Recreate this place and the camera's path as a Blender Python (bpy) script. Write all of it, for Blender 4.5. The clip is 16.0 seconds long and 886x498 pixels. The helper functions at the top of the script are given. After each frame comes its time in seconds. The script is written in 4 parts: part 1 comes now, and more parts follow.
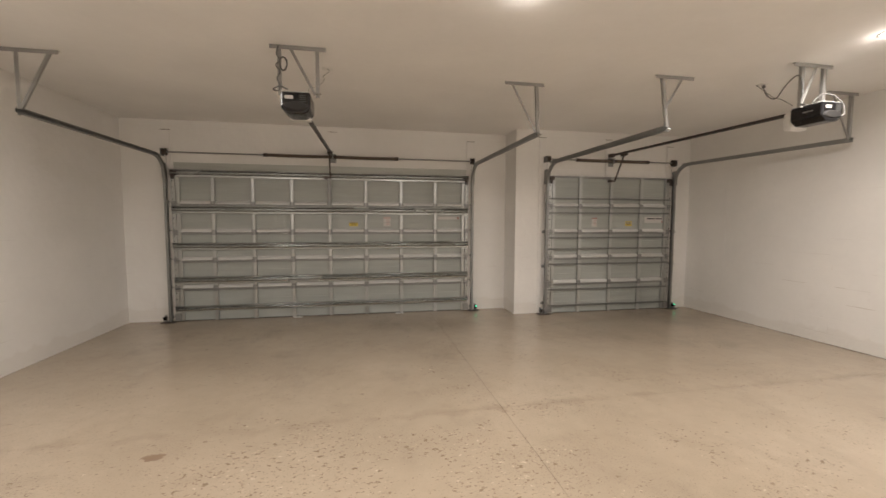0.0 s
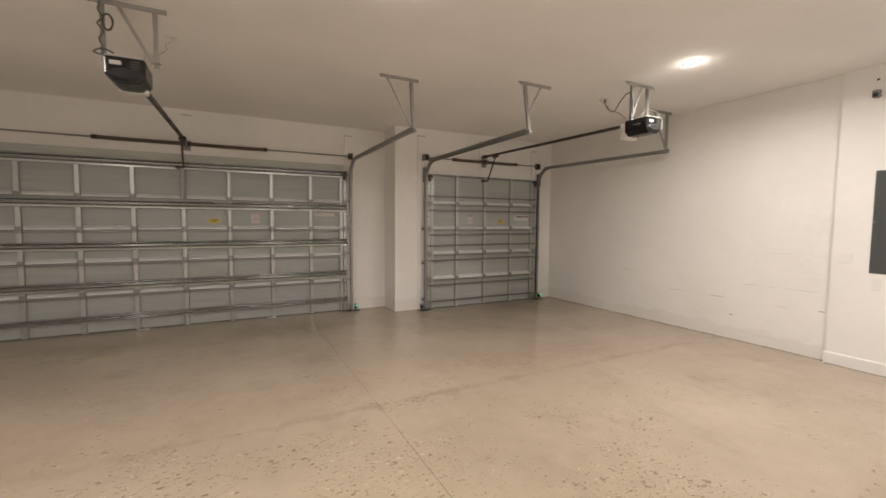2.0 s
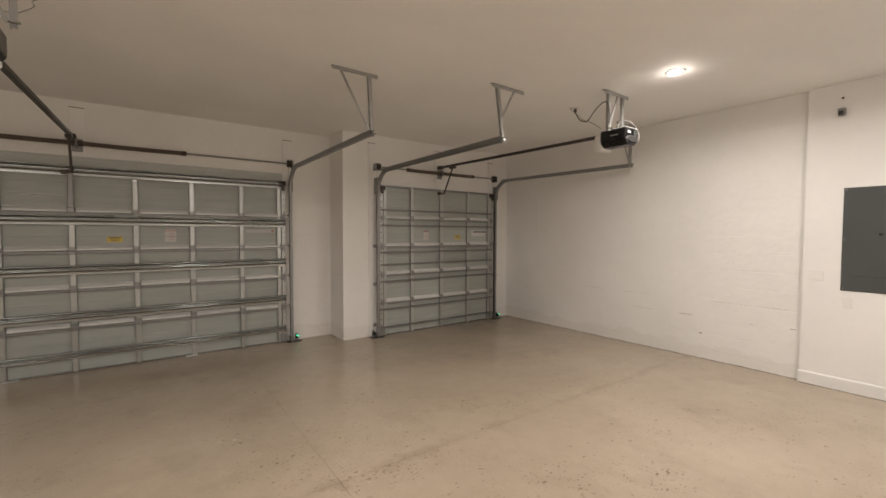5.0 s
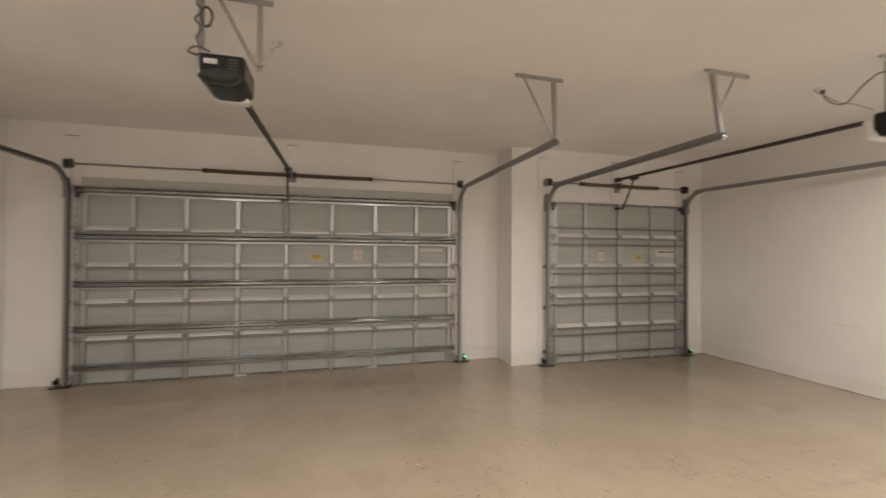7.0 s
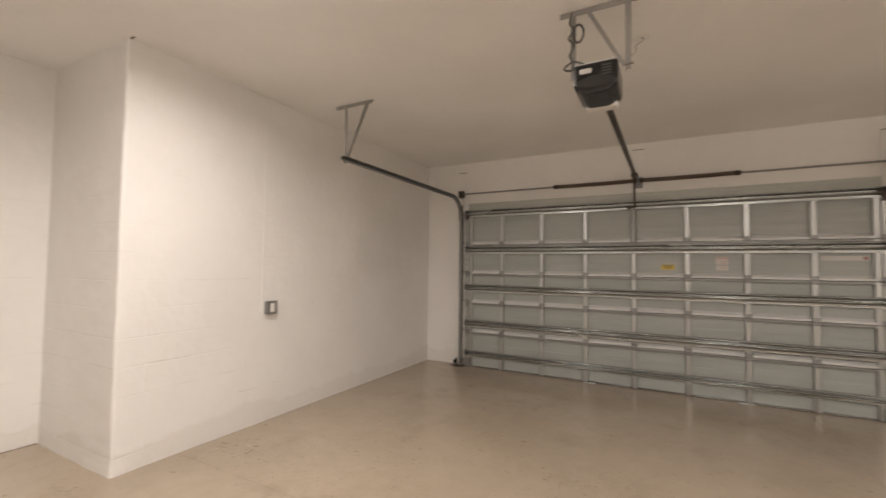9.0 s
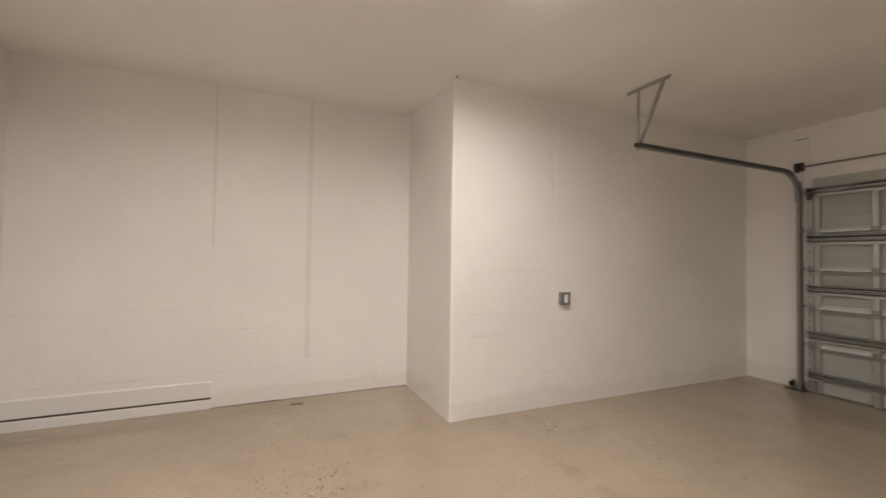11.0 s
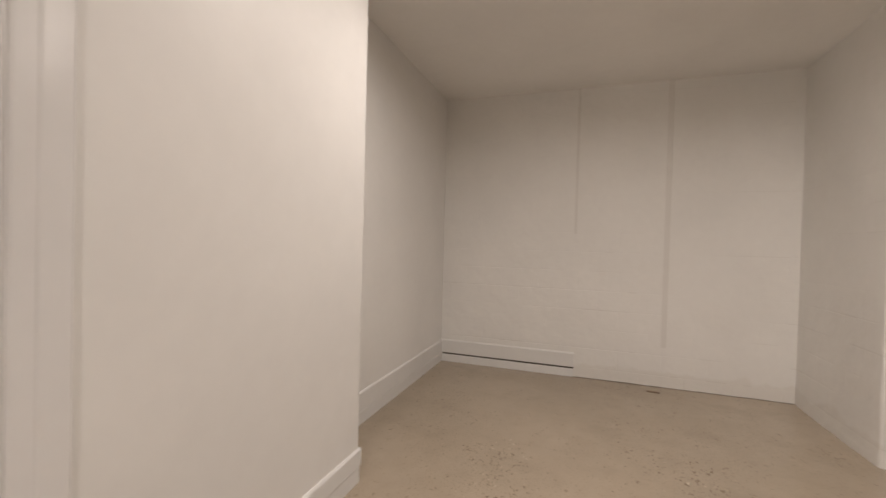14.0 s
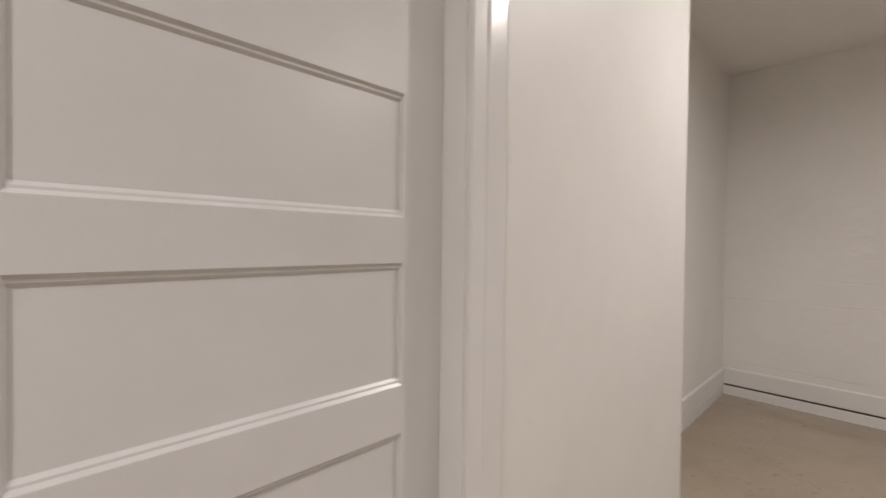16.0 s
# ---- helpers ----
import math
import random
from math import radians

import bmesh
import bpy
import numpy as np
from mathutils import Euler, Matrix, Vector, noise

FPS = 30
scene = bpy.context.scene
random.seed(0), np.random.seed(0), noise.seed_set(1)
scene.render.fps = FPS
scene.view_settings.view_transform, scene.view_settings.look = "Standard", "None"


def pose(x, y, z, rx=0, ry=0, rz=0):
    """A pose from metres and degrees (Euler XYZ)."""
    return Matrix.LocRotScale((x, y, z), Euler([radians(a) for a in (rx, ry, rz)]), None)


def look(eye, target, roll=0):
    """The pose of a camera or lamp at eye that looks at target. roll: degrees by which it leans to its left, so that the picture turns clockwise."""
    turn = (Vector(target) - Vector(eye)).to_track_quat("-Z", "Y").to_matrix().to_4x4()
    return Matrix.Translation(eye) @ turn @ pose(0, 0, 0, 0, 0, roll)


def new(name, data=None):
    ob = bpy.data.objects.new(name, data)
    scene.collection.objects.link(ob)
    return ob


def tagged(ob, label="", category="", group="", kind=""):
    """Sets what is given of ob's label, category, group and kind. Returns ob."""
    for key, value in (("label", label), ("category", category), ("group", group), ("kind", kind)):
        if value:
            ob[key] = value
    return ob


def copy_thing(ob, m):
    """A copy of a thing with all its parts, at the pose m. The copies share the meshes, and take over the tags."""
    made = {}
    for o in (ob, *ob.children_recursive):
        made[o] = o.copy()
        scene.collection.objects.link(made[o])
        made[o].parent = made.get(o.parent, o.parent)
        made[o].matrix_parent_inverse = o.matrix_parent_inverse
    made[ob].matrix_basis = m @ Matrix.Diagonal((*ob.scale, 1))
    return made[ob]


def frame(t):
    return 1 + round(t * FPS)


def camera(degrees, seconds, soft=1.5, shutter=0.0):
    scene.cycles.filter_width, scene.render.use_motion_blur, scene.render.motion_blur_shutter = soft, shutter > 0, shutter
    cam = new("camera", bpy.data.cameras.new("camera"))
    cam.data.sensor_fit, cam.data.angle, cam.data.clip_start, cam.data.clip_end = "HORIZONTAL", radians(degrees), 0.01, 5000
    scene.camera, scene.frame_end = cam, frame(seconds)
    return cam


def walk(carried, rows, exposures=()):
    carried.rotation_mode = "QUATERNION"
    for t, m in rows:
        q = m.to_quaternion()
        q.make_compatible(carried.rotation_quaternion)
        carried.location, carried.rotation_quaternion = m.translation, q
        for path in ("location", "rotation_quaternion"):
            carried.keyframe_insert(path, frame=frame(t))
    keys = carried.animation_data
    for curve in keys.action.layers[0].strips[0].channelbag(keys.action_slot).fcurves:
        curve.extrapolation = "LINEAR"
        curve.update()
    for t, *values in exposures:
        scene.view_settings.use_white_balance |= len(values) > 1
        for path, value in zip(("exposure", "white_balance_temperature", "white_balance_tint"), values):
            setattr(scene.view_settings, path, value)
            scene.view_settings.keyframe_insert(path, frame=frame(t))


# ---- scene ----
EXPOSURES = [(0, 0.19, 6500, 10), (1.5, 0.14, 6500, 10), (3, -0.01, 6500, 10), (5.5, -0.07, 6500, 10), (6.5, 0.14, 6500, 10), (7.5, 0.4, 6500, 10), (8, 0.44, 6500, 11), (8.5, 0.44, 6530, 12), (9, 0.26, 6550, 12), (10, 0.03, 6550, 12), (12.5, -0.25, 6550, 12), (13.5, -0.44, 6600, 12), (14.5, -0.51, 6650, 13), (15.5, -0.51, 6300, 10), (16, -0.49, 6250, 11)]
cam = camera(94.2, 16.0, shutter=0.4)
PATH = [
    (0, (0.472, 0.582, 1.64), (0.856, 2.539, 1.497), 0.2),
    (0.5, (0.483, 0.595, 1.631), (1.002, 2.522, 1.49), 0.2),
    (1, (0.491, 0.61, 1.63), (1.147, 2.494, 1.49), 0.2),
    (1.5, (0.532, 0.605, 1.616), (1.315, 2.44, 1.476), 0.3),
    (2, (0.591, 0.633, 1.57), (1.495, 2.412, 1.435), 0.4),
    (2.5, (0.643, 0.685, 1.528), (1.652, 2.407, 1.397), 0.4),
    (3, (0.675, 0.767, 1.53), (1.769, 2.437, 1.406), 0.4),
    (5.5, (0.648, 1.542, 1.659), (1.812, 3.167, 1.593), 0.1),
    (6, (0.635, 1.676, 1.664), (1.668, 3.387, 1.621), 0.1),
    (6.5, (0.598, 1.77, 1.645), (1.416, 3.595, 1.636), 0.1),
    (7, (0.528, 1.833, 1.613), (1.053, 3.763, 1.636), 0.4),
    (7.5, (0.457, 1.866, 1.583), (0.618, 3.859, 1.63), 0.4),
    (8, (0.37, 1.913, 1.569), (0.147, 3.9, 1.628), 0.5),
    (8.5, (0.335, 1.914, 1.534), (-0.271, 3.819, 1.612), 0.4),
    (9, (0.241, 1.912, 1.536), (-0.692, 3.679, 1.618), 0.6),
    (9.5, (0.192, 1.857, 1.527), (-1.032, 3.436, 1.61), 0.3),
    (10, (0.175, 1.808, 1.538), (-1.297, 3.16, 1.609), 0.4),
    (12.5, (0.324, 1.807, 1.44), (-1.676, 1.83, 1.456), 1.3),
    (13, (0.338, 1.74, 1.443), (-1.65, 1.529, 1.443), 1.4),
    (13.5, (0.356, 1.655, 1.454), (-1.595, 1.213, 1.435), 1.4),
    (14, (0.384, 1.515, 1.457), (-1.507, 0.863, 1.428), 1.5),
    (14.5, (0.445, 1.405, 1.494), (-1.353, 0.529, 1.457), 1.2),
    (15, (0.485, 1.244, 1.503), (-1.201, 0.169, 1.47), 1.0),
    (15.5, (0.507, 1.068, 1.496), (-1.041, -0.197, 1.466), 0.9),
    (16, (0.527, 0.922, 1.497), (-0.85, -0.528, 1.468), 0.7),
]
walk(cam, [(t, look(eye, target, roll)) for t, eye, target, roll in PATH], EXPOSURES)

# ---- plan, in metres ----
CEIL = 3.21
LEFT_X, RIGHT_X = -3.242, 6.60          # block side walls
FUR_X, FUR_Y = 6.54, 2.752              # furred drywall on the right side, and where it ends
DOOR_Y, PIER_Y, PIER_X = 7.99, 7.45, 3.11   # wall of the wide door; wall of the single door; corner between
JOG_Y, ALCOVE_X, ALCOVE_Y = 3.46, -4.44, -0.137
BACK_Y, STUB_X = 0.256, -1.79           # back wall with the house door, and its free end
FLOOR_FALL = -0.009                     # the slab falls towards the doors


def floor_z(y):
    return FLOOR_FALL * max(0.0, y - 3.2)


# ---- world and lamps ----
world = bpy.data.worlds.new("world")
scene.world = world
world.use_nodes = True
world.node_tree.nodes["Background"].inputs[0].default_value = (0.02, 0.025, 0.03, 1)
world.node_tree.nodes["Background"].inputs[1].default_value = 0.1
LAMP_POWER = 36.0
FILL_POWER = 1.5
LAMP_COLOUR = (1.0, 0.918, 0.855)
LAMP_PLACES = [(x, y) for y in (1.32, 3.36) for x in (-1.72, 1.61, 4.84)]


# ---- materials ----
def material(name, colour, rough=0.5, metal=0.0, spec=0.5):
    m = bpy.data.materials.new(name)
    m.use_nodes = True
    b = m.node_tree.nodes["Principled BSDF"]
    b.inputs["Base Color"].default_value = (*colour, 1)
    b.inputs["Roughness"].default_value = rough
    b.inputs["Metallic"].default_value = metal
    b.inputs["Specular IOR Level"].default_value = spec
    return m


class Nodes:
    """Short forms for building a node tree."""

    def __init__(self, m):
        self.t = m.node_tree
        self.b = self.t.nodes["Principled BSDF"]
        self.pos = self.t.nodes.new("ShaderNodeNewGeometry").outputs["Position"]

    def link(self, a, b):
        self.t.links.new(a, b)

    def node(self, kind, **values):
        n = self.t.nodes.new(kind)
        for key, v in values.items():
            n.inputs[key.replace("_", " ")].default_value = v
        return n

    def scaled(self, sx, sy, sz, rot=(0, 0, 0)):
        n = self.t.nodes.new("ShaderNodeMapping")
        n.inputs["Scale"].default_value = (sx, sy, sz)
        n.inputs["Rotation"].default_value = rot
        self.link(self.pos, n.inputs["Vector"])
        return n.outputs[0]

    def noise(self, scale, detail=3.0, rough=0.55, vec=None):
        n = self.node("ShaderNodeTexNoise", Scale=scale, Detail=detail, Roughness=rough)
        self.link(vec or self.pos, n.inputs["Vector"])
        return n.outputs["Fac"]

    def ramp(self, fac, stops):
        n = self.t.nodes.new("ShaderNodeValToRGB")
        while len(n.color_ramp.elements) < len(stops):
            n.color_ramp.elements.new(0.5)
        for e, (p, v) in zip(n.color_ramp.elements, stops):
            e.position = p
            e.color = (*(v if isinstance(v, tuple) else (v, v, v)), 1)
        self.link(fac, n.inputs[0])
        return n.outputs[0]

    def mix(self, fac, a, b, blend="MIX"):
        n = self.t.nodes.new("ShaderNodeMix")
        n.data_type, n.blend_type = "RGBA", blend
        for v, s in ((fac, n.inputs[0]), (a, n.inputs[6]), (b, n.inputs[7])):
            if isinstance(v, (int, float)):
                s.default_value = v
            elif isinstance(v, tuple):
                s.default_value = (*v, 1)
            else:
                self.link(v, s)
        return n.outputs[2]

    def math(self, op, a, b=0.0):
        n = self.t.nodes.new("ShaderNodeMath")
        n.operation = op
        for v, s in ((a, n.inputs[0]), (b, n.inputs[1])):
            if isinstance(v, (int, float)):
                s.default_value = v
            else:
                self.link(v, s)
        return n.outputs[0]

    def bump(self, height, strength, distance, normal=None):
        n = self.node("ShaderNodeBump", Strength=strength, Distance=distance)
        self.link(height, n.inputs["Height"])
        if normal:
            self.link(normal, n.inputs["Normal"])
        return n.outputs[0]


def painted_wall(name, colour, block=False, along="x", rough=0.55):
    m = material(name, colour, rough)
    n = Nodes(m)
    stain = n.ramp(n.noise(0.9, 4), [(0.3, 0.93), (0.65, 1.0)])
    fine = n.ramp(n.noise(14, 3), [(0.2, 0.975), (0.8, 1.0)])
    c = n.mix(1.0, n.mix(1.0, colour, stain, "MULTIPLY"), fine, "MULTIPLY")
    grain = n.noise(160, 2)
    normal = n.bump(grain, 0.10, 0.002)
    normal = n.bump(n.noise(2.2, 3), 0.55 if block else 0.2, 0.025, normal)
    if block:
        # courses of painted block: joints that show here and there
        sep = n.t.nodes.new("ShaderNodeSeparateXYZ")
        n.link(n.pos, sep.inputs[0])
        z = n.math("FRACT", n.math("DIVIDE", n.math("ADD", sep.outputs["Z"], 0.0984), 0.2135))
        joint = n.ramp(n.math("ABSOLUTE", n.math("SUBTRACT", z, 0.03)), [(0.006, 1.0), (0.026, 0.0)])
        patchy = n.ramp(n.noise(1.0, 3, vec=n.scaled(0.9, 0.9, 2.6)), [(0.44, 0.0), (0.56, 1.0)])
        low = n.ramp(n.math("MULTIPLY", sep.outputs["Z"], 0.5), [(0.45, 1.0), (0.85, 0.35)])
        course = n.math("FLOOR", n.math("DIVIDE", n.math("ADD", sep.outputs["Z"], 0.0984), 0.2135))
        along = n.math("DIVIDE", n.math("ADD", sep.outputs["X"], sep.outputs["Y"]), 0.427)
        head = n.math("FRACT", n.math("ADD", along, n.math("MULTIPLY", course, 0.5)))
        upright = n.ramp(n.math("ABSOLUTE", n.math("SUBTRACT", head, 0.5)), [(0.004, 1.0), (0.014, 0.0)])
        groove = n.math("MULTIPLY", n.math("MULTIPLY", n.math("MAXIMUM", joint, n.math("MULTIPLY", upright, 0.6)), patchy), low)
        broken = n.math("MULTIPLY", groove, n.math("GREATER_THAN", n.noise(1.0, 2, vec=n.scaled(1.9, 1.9, 9)), 0.575))
        normal = n.bump(n.math("SUBTRACT", 1.0, groove), 0.38, 0.005, normal)
        c = n.mix(n.math("MULTIPLY", broken, 0.26), c, (0.45, 0.41, 0.36))
        normal = n.bump(n.noise(9, 4, 0.6), 0.30, 0.010, normal)
        normal = n.bump(n.noise(38, 4), 0.20, 0.004, normal)
        # worn, dusty band along the foot of the wall
        foot = n.math("SUBTRACT", sep.outputs["Z"], n.math("MULTIPLY", n.noise(3.0, 4), 0.30))
        worn = n.ramp(foot, [(0.0, 1.0), (0.03, 0.0)])
        c = n.mix(n.math("MULTIPLY", worn, 0.22), c, (0.62, 0.57, 0.50))
    n.link(c, n.b.inputs["Base Color"])
    n.link(normal, n.b.inputs["Normal"])
    return m


WALL = painted_wall("wall_paint", (0.845, 0.83, 0.805), rough=0.5)
BLOCK = painted_wall("block_paint", (0.84, 0.825, 0.795), block=True, rough=0.6)
CEILING = painted_wall("ceiling_paint", (0.90, 0.885, 0.86), rough=0.8)
SEAM = painted_wall("darker_paint", (0.775, 0.755, 0.72), rough=0.7)
DOOR_PAINT = painted_wall("door_paint", (0.70, 0.69, 0.685), rough=0.3)
TRIM = painted_wall("trim_paint", (0.80, 0.79, 0.78), rough=0.26)
BOARD_PAINT = painted_wall("baseboard_paint", (0.79, 0.78, 0.76), rough=0.5)


def floor_material():
    m = material("coated_concrete", (0.5, 0.42, 0.33), 0.3)
    n = Nodes(m)
    flat = n.scaled(1, 1, 0)
    cloud = n.noise(0.55, 5, vec=flat)
    base = n.ramp(cloud, [(0.3, (0.335, 0.274, 0.204)), (0.52, (0.390, 0.321, 0.243)), (0.72, (0.432, 0.359, 0.277))])
    mott = n.ramp(n.noise(7, 5, vec=flat), [(0.3, 0.95), (0.7, 1.02)])
    c = n.mix(1.0, base, mott, "MULTIPLY")
    # brown chips that lie in drifts, coarse and fine
    drift = n.ramp(n.noise(0.75, 5, 0.62, vec=flat), [(0.44, 0.0), (0.60, 1.0)])
    spots = []
    for scale, turn, keep, dense, weight in ((11.0, 0.6, 0.975, 0.22, 0.50), (20.0, 1.2, 0.955, 0.34, 0.55), (42.0, 1.9, 0.86, 0.38, 0.50)):
        stretched = n.scaled(1.0, 1.5, 0, (0, 0, turn))
        wob = n.t.nodes.new("ShaderNodeMix")
        wob.data_type = "VECTOR"
        wob.inputs[0].default_value = 0.6 / scale
        nz = n.t.nodes.new("ShaderNodeTexNoise")
        nz.inputs["Scale"].default_value = scale * 2.5
        n.link(stretched, nz.inputs["Vector"])
        n.link(stretched, wob.inputs[4])
        n.link(nz.outputs["Color"], wob.inputs[5])
        chip = n.node("ShaderNodeTexVoronoi", Scale=scale, Randomness=1.0)
        n.link(wob.outputs[1], chip.inputs["Vector"])
        sepc = n.t.nodes.new("ShaderNodeSeparateColor")
        n.link(chip.outputs["Color"], sepc.inputs[0])
        chosen = n.math("GREATER_THAN", sepc.outputs[0], n.math("SUBTRACT", keep, n.math("MULTIPLY", drift, dense)))
        radius = n.math("ADD", n.math("MULTIPLY", sepc.outputs[2], 0.26), 0.10)
        spot = n.math("MULTIPLY", chosen, n.math("GREATER_THAN", radius, chip.outputs["Distance"]))
        tone = n.mix(sepc.outputs[1], (0.155, 0.110, 0.070), (0.30, 0.24, 0.175))
        c = n.mix(n.math("MULTIPLY", spot, weight), c, tone)
        spots.append(spot)
    grit = n.ramp(n.noise(75, 3, 0.6, vec=flat), [(0.56, 0.0), (0.66, 1.0)])
    c = n.mix(n.math("MULTIPLY", n.math("MULTIPLY", grit, n.math("ADD", drift, 0.25)), 0.32), c, (0.17, 0.125, 0.085))
    # cloudy stains
    stain = n.ramp(n.noise(1.7, 5, 0.65, vec=n.scaled(1.1, 0.8, 0, (0, 0, 0.3))), [(0.54, 1.0), (0.74, 0.86)])
    c = n.mix(1.0, c, stain, "MULTIPLY")
    # ragged pits and scuffs, crowded where the coating has worn
    # the coating is most worn in front of the house door
    away = n.t.nodes.new("ShaderNodeVectorMath")
    away.operation = "LENGTH"
    spread = n.t.nodes.new("ShaderNodeMapping")
    spread.inputs["Location"].default_value = (-0.5 / 3.4, -2.2 / 2.5, 0)
    spread.inputs["Scale"].default_value = (1 / 3.4, 1 / 2.5, 0)
    n.link(n.pos, spread.inputs["Vector"])
    n.link(spread.outputs[0], away.inputs[0])
    tread = n.math("MULTIPLY", n.math("SUBTRACT", 1.0, n.math("MINIMUM", away.outputs["Value"], 1.6)), 0.17)
    wear = n.ramp(n.math("ADD", n.noise(0.9, 5, 0.62, vec=n.scaled(1.0, 1.25, 0, (0, 0, 0.4))), tread), [(0.43, 0.0), (0.61, 1.0)])
    for scale, thr, gain, tone, weight in ((17.0, 0.75, 0.135, (0.165, 0.118, 0.076), 0.72), (34.0, 0.74, 0.145, (0.185, 0.132, 0.09), 0.70), (23.0, 0.77, 0.13, (0.62, 0.52, 0.40), 0.60)):
        rag = n.noise(scale, 4, 0.62, vec=n.scaled(0.8, 1.2, 0, (0, 0, scale)))
        over = n.math("SUBTRACT", rag, n.math("SUBTRACT", thr, n.math("MULTIPLY", wear, gain)))
        mask = n.ramp(n.math("MULTIPLY", over, 20.0), [(0.0, 0.0), (0.6, 1.0)])
        c = n.mix(n.math("MULTIPLY", mask, weight), c, tone)
    # dirt worked into the coating along the joints
    sepp = n.t.nodes.new("ShaderNodeSeparateXYZ")
    n.link(n.pos, sepp.inputs[0])
    blot = n.noise(3.2, 5, 0.65, vec=flat)
    for axis, at, reach in (("Y", 3.93, 0.24), ("X", 1.66, 0.16)):
        off = n.math("ABSOLUTE", n.math("SUBTRACT", sepp.outputs[axis], at))
        edge = n.math("SUBTRACT", n.math("MULTIPLY", n.math("SUBTRACT", blot, 0.42), reach * 3.0), off)
        band = n.ramp(n.math("MULTIPLY", edge, 6.0), [(0.0, 0.0), (1.0, 1.0)])
        if axis == "X":
            band = n.math("MULTIPLY", band, n.math("GREATER_THAN", sepp.outputs["Y"], 3.4))
        c = n.mix(n.math("MULTIPLY", band, 0.42), c, (0.235, 0.185, 0.135))
    n.link(c, n.b.inputs["Base Color"])
    rough = n.ramp(n.noise(2.0, 4, vec=flat), [(0.3, 0.13), (0.7, 0.24)])
    n.link(rough, n.b.inputs["Roughness"])
    normal = n.bump(n.noise(9, 4, vec=flat), 0.05, 0.004)
    normal = n.bump(n.math("SUBTRACT", 1.0, n.math("MAXIMUM", spots[0], spots[1])), 0.35, 0.003, normal)
    n.link(normal, n.b.inputs["Normal"])
    n.b.inputs["Specular IOR Level"].default_value = 0.55
    return m


FLOOR = floor_material()


def steel(name, colour, rough, streak=(6, 60, 60), metal=1.0):
    m = material(name, colour, rough, metal)
    n = Nodes(m)
    f = n.noise(1.0, 4, vec=n.scaled(*streak))
    c = n.mix(1.0, colour, n.ramp(f, [(0.25, 0.88), (0.75, 1.04)]), "MULTIPLY")
    n.link(c, n.b.inputs["Base Color"])
    n.link(n.ramp(f, [(0.2, max(0.05, rough - 0.08)), (0.8, rough + 0.10)]), n.b.inputs["Roughness"])
    n.link(n.bump(n.noise(6, 2), 0.02, 0.004), n.b.inputs["Normal"])
    return m


ZINC = steel("galvanised_steel", (0.40, 0.415, 0.405), 0.22, (0.7, 2.5, 2.5), 0.92)
ZINC_V = steel("galvanised_stile", (0.46, 0.47, 0.46), 0.36, (9, 9, 2))
ZINC_DULL = steel("dull_galvanised_steel", (0.32, 0.325, 0.32), 0.55, (8, 8, 8))
BRACE_STEEL = steel("weathered_brace_steel", (0.24, 0.245, 0.24), 0.5, (3, 12, 12), 0.8)
HANGER_STEEL = steel("punched_angle_steel", (0.36, 0.355, 0.34), 0.6, (8, 8, 8), 0.45)
DARK_STEEL = steel("oiled_spring_steel", (0.075, 0.062, 0.055), 0.45, (40, 40, 40), 0.7)
SPRING_STEEL = steel("brown_spring_steel", (0.135, 0.105, 0.082), 0.48, (40, 40, 40), 0.5)
RAIL_BLACK = steel("black_rail_paint", (0.030, 0.024, 0.021), 0.42, (20, 4, 20), 0.0)
SKIN = steel("primed_door_skin", (0.375, 0.395, 0.372), 0.50, (1.2, 3, 14), 0.0)
LEDGE = steel("painted_section_rail", (0.66, 0.67, 0.655), 0.42, (3, 20, 20), 0.15)
SEAL = material("dusty_rubber", (0.20, 0.168, 0.135), 0.8)
RUBBER = material("black_rubber", (0.018, 0.017, 0.016), 0.7)
PLASTIC = steel("black_plastic", (0.007, 0.0068, 0.008), 0.22, (8, 8, 8), 0.0)
LENS = material("milky_lamp_cover", (0.72, 0.71, 0.68), 0.35)
WHITE_PLASTIC = material("white_plastic", (0.78, 0.77, 0.74), 0.38)
PANEL_GREY = steel("grey_enamel", (0.062, 0.068, 0.068), 0.42, (3, 3, 3), 0.0)
BOX_GREY = steel("grey_box_steel", (0.24, 0.24, 0.235), 0.45, (30, 30, 30), 0.4)
YELLOW = material("yellow_label", (0.56, 0.42, 0.07), 0.5)
PAPER = material("label_paper", (0.53, 0.515, 0.49), 0.5)
PINK = material("label_pink", (0.50, 0.36, 0.32), 0.5)
INK = material("label_ink", (0.03, 0.03, 0.032), 0.5)
RED = material("label_red", (0.34, 0.17, 0.15), 0.5)
CORD_PALE = material("pale_cord", (0.17, 0.165, 0.155), 0.6)
CORD_GREY = material("grey_cord", (0.10, 0.10, 0.10), 0.5)
STOP_PAINT = steel("stop_strip", (0.54, 0.555, 0.515), 0.5, (1.0, 20, 30), 0.0)
SHADOW_GAP = material("gap_shade", (0.09, 0.072, 0.056), 0.9)
CRACK = material("paint_crack", (0.58, 0.54, 0.485), 0.9)
CRACK_DARK = material("dark_paint_crack", (0.24, 0.205, 0.17), 0.9)
JOINT = material("dark_joint", (0.15, 0.115, 0.085), 0.9)
SCAB = steel("worn_patch", (0.21, 0.145, 0.095), 0.7, (30, 60, 30), 0.0)
GAP = material("dark_gap", (0.02, 0.018, 0.015), 0.9)
GLOW = material("lamp_lens", (0.9, 0.88, 0.85), 0.4)
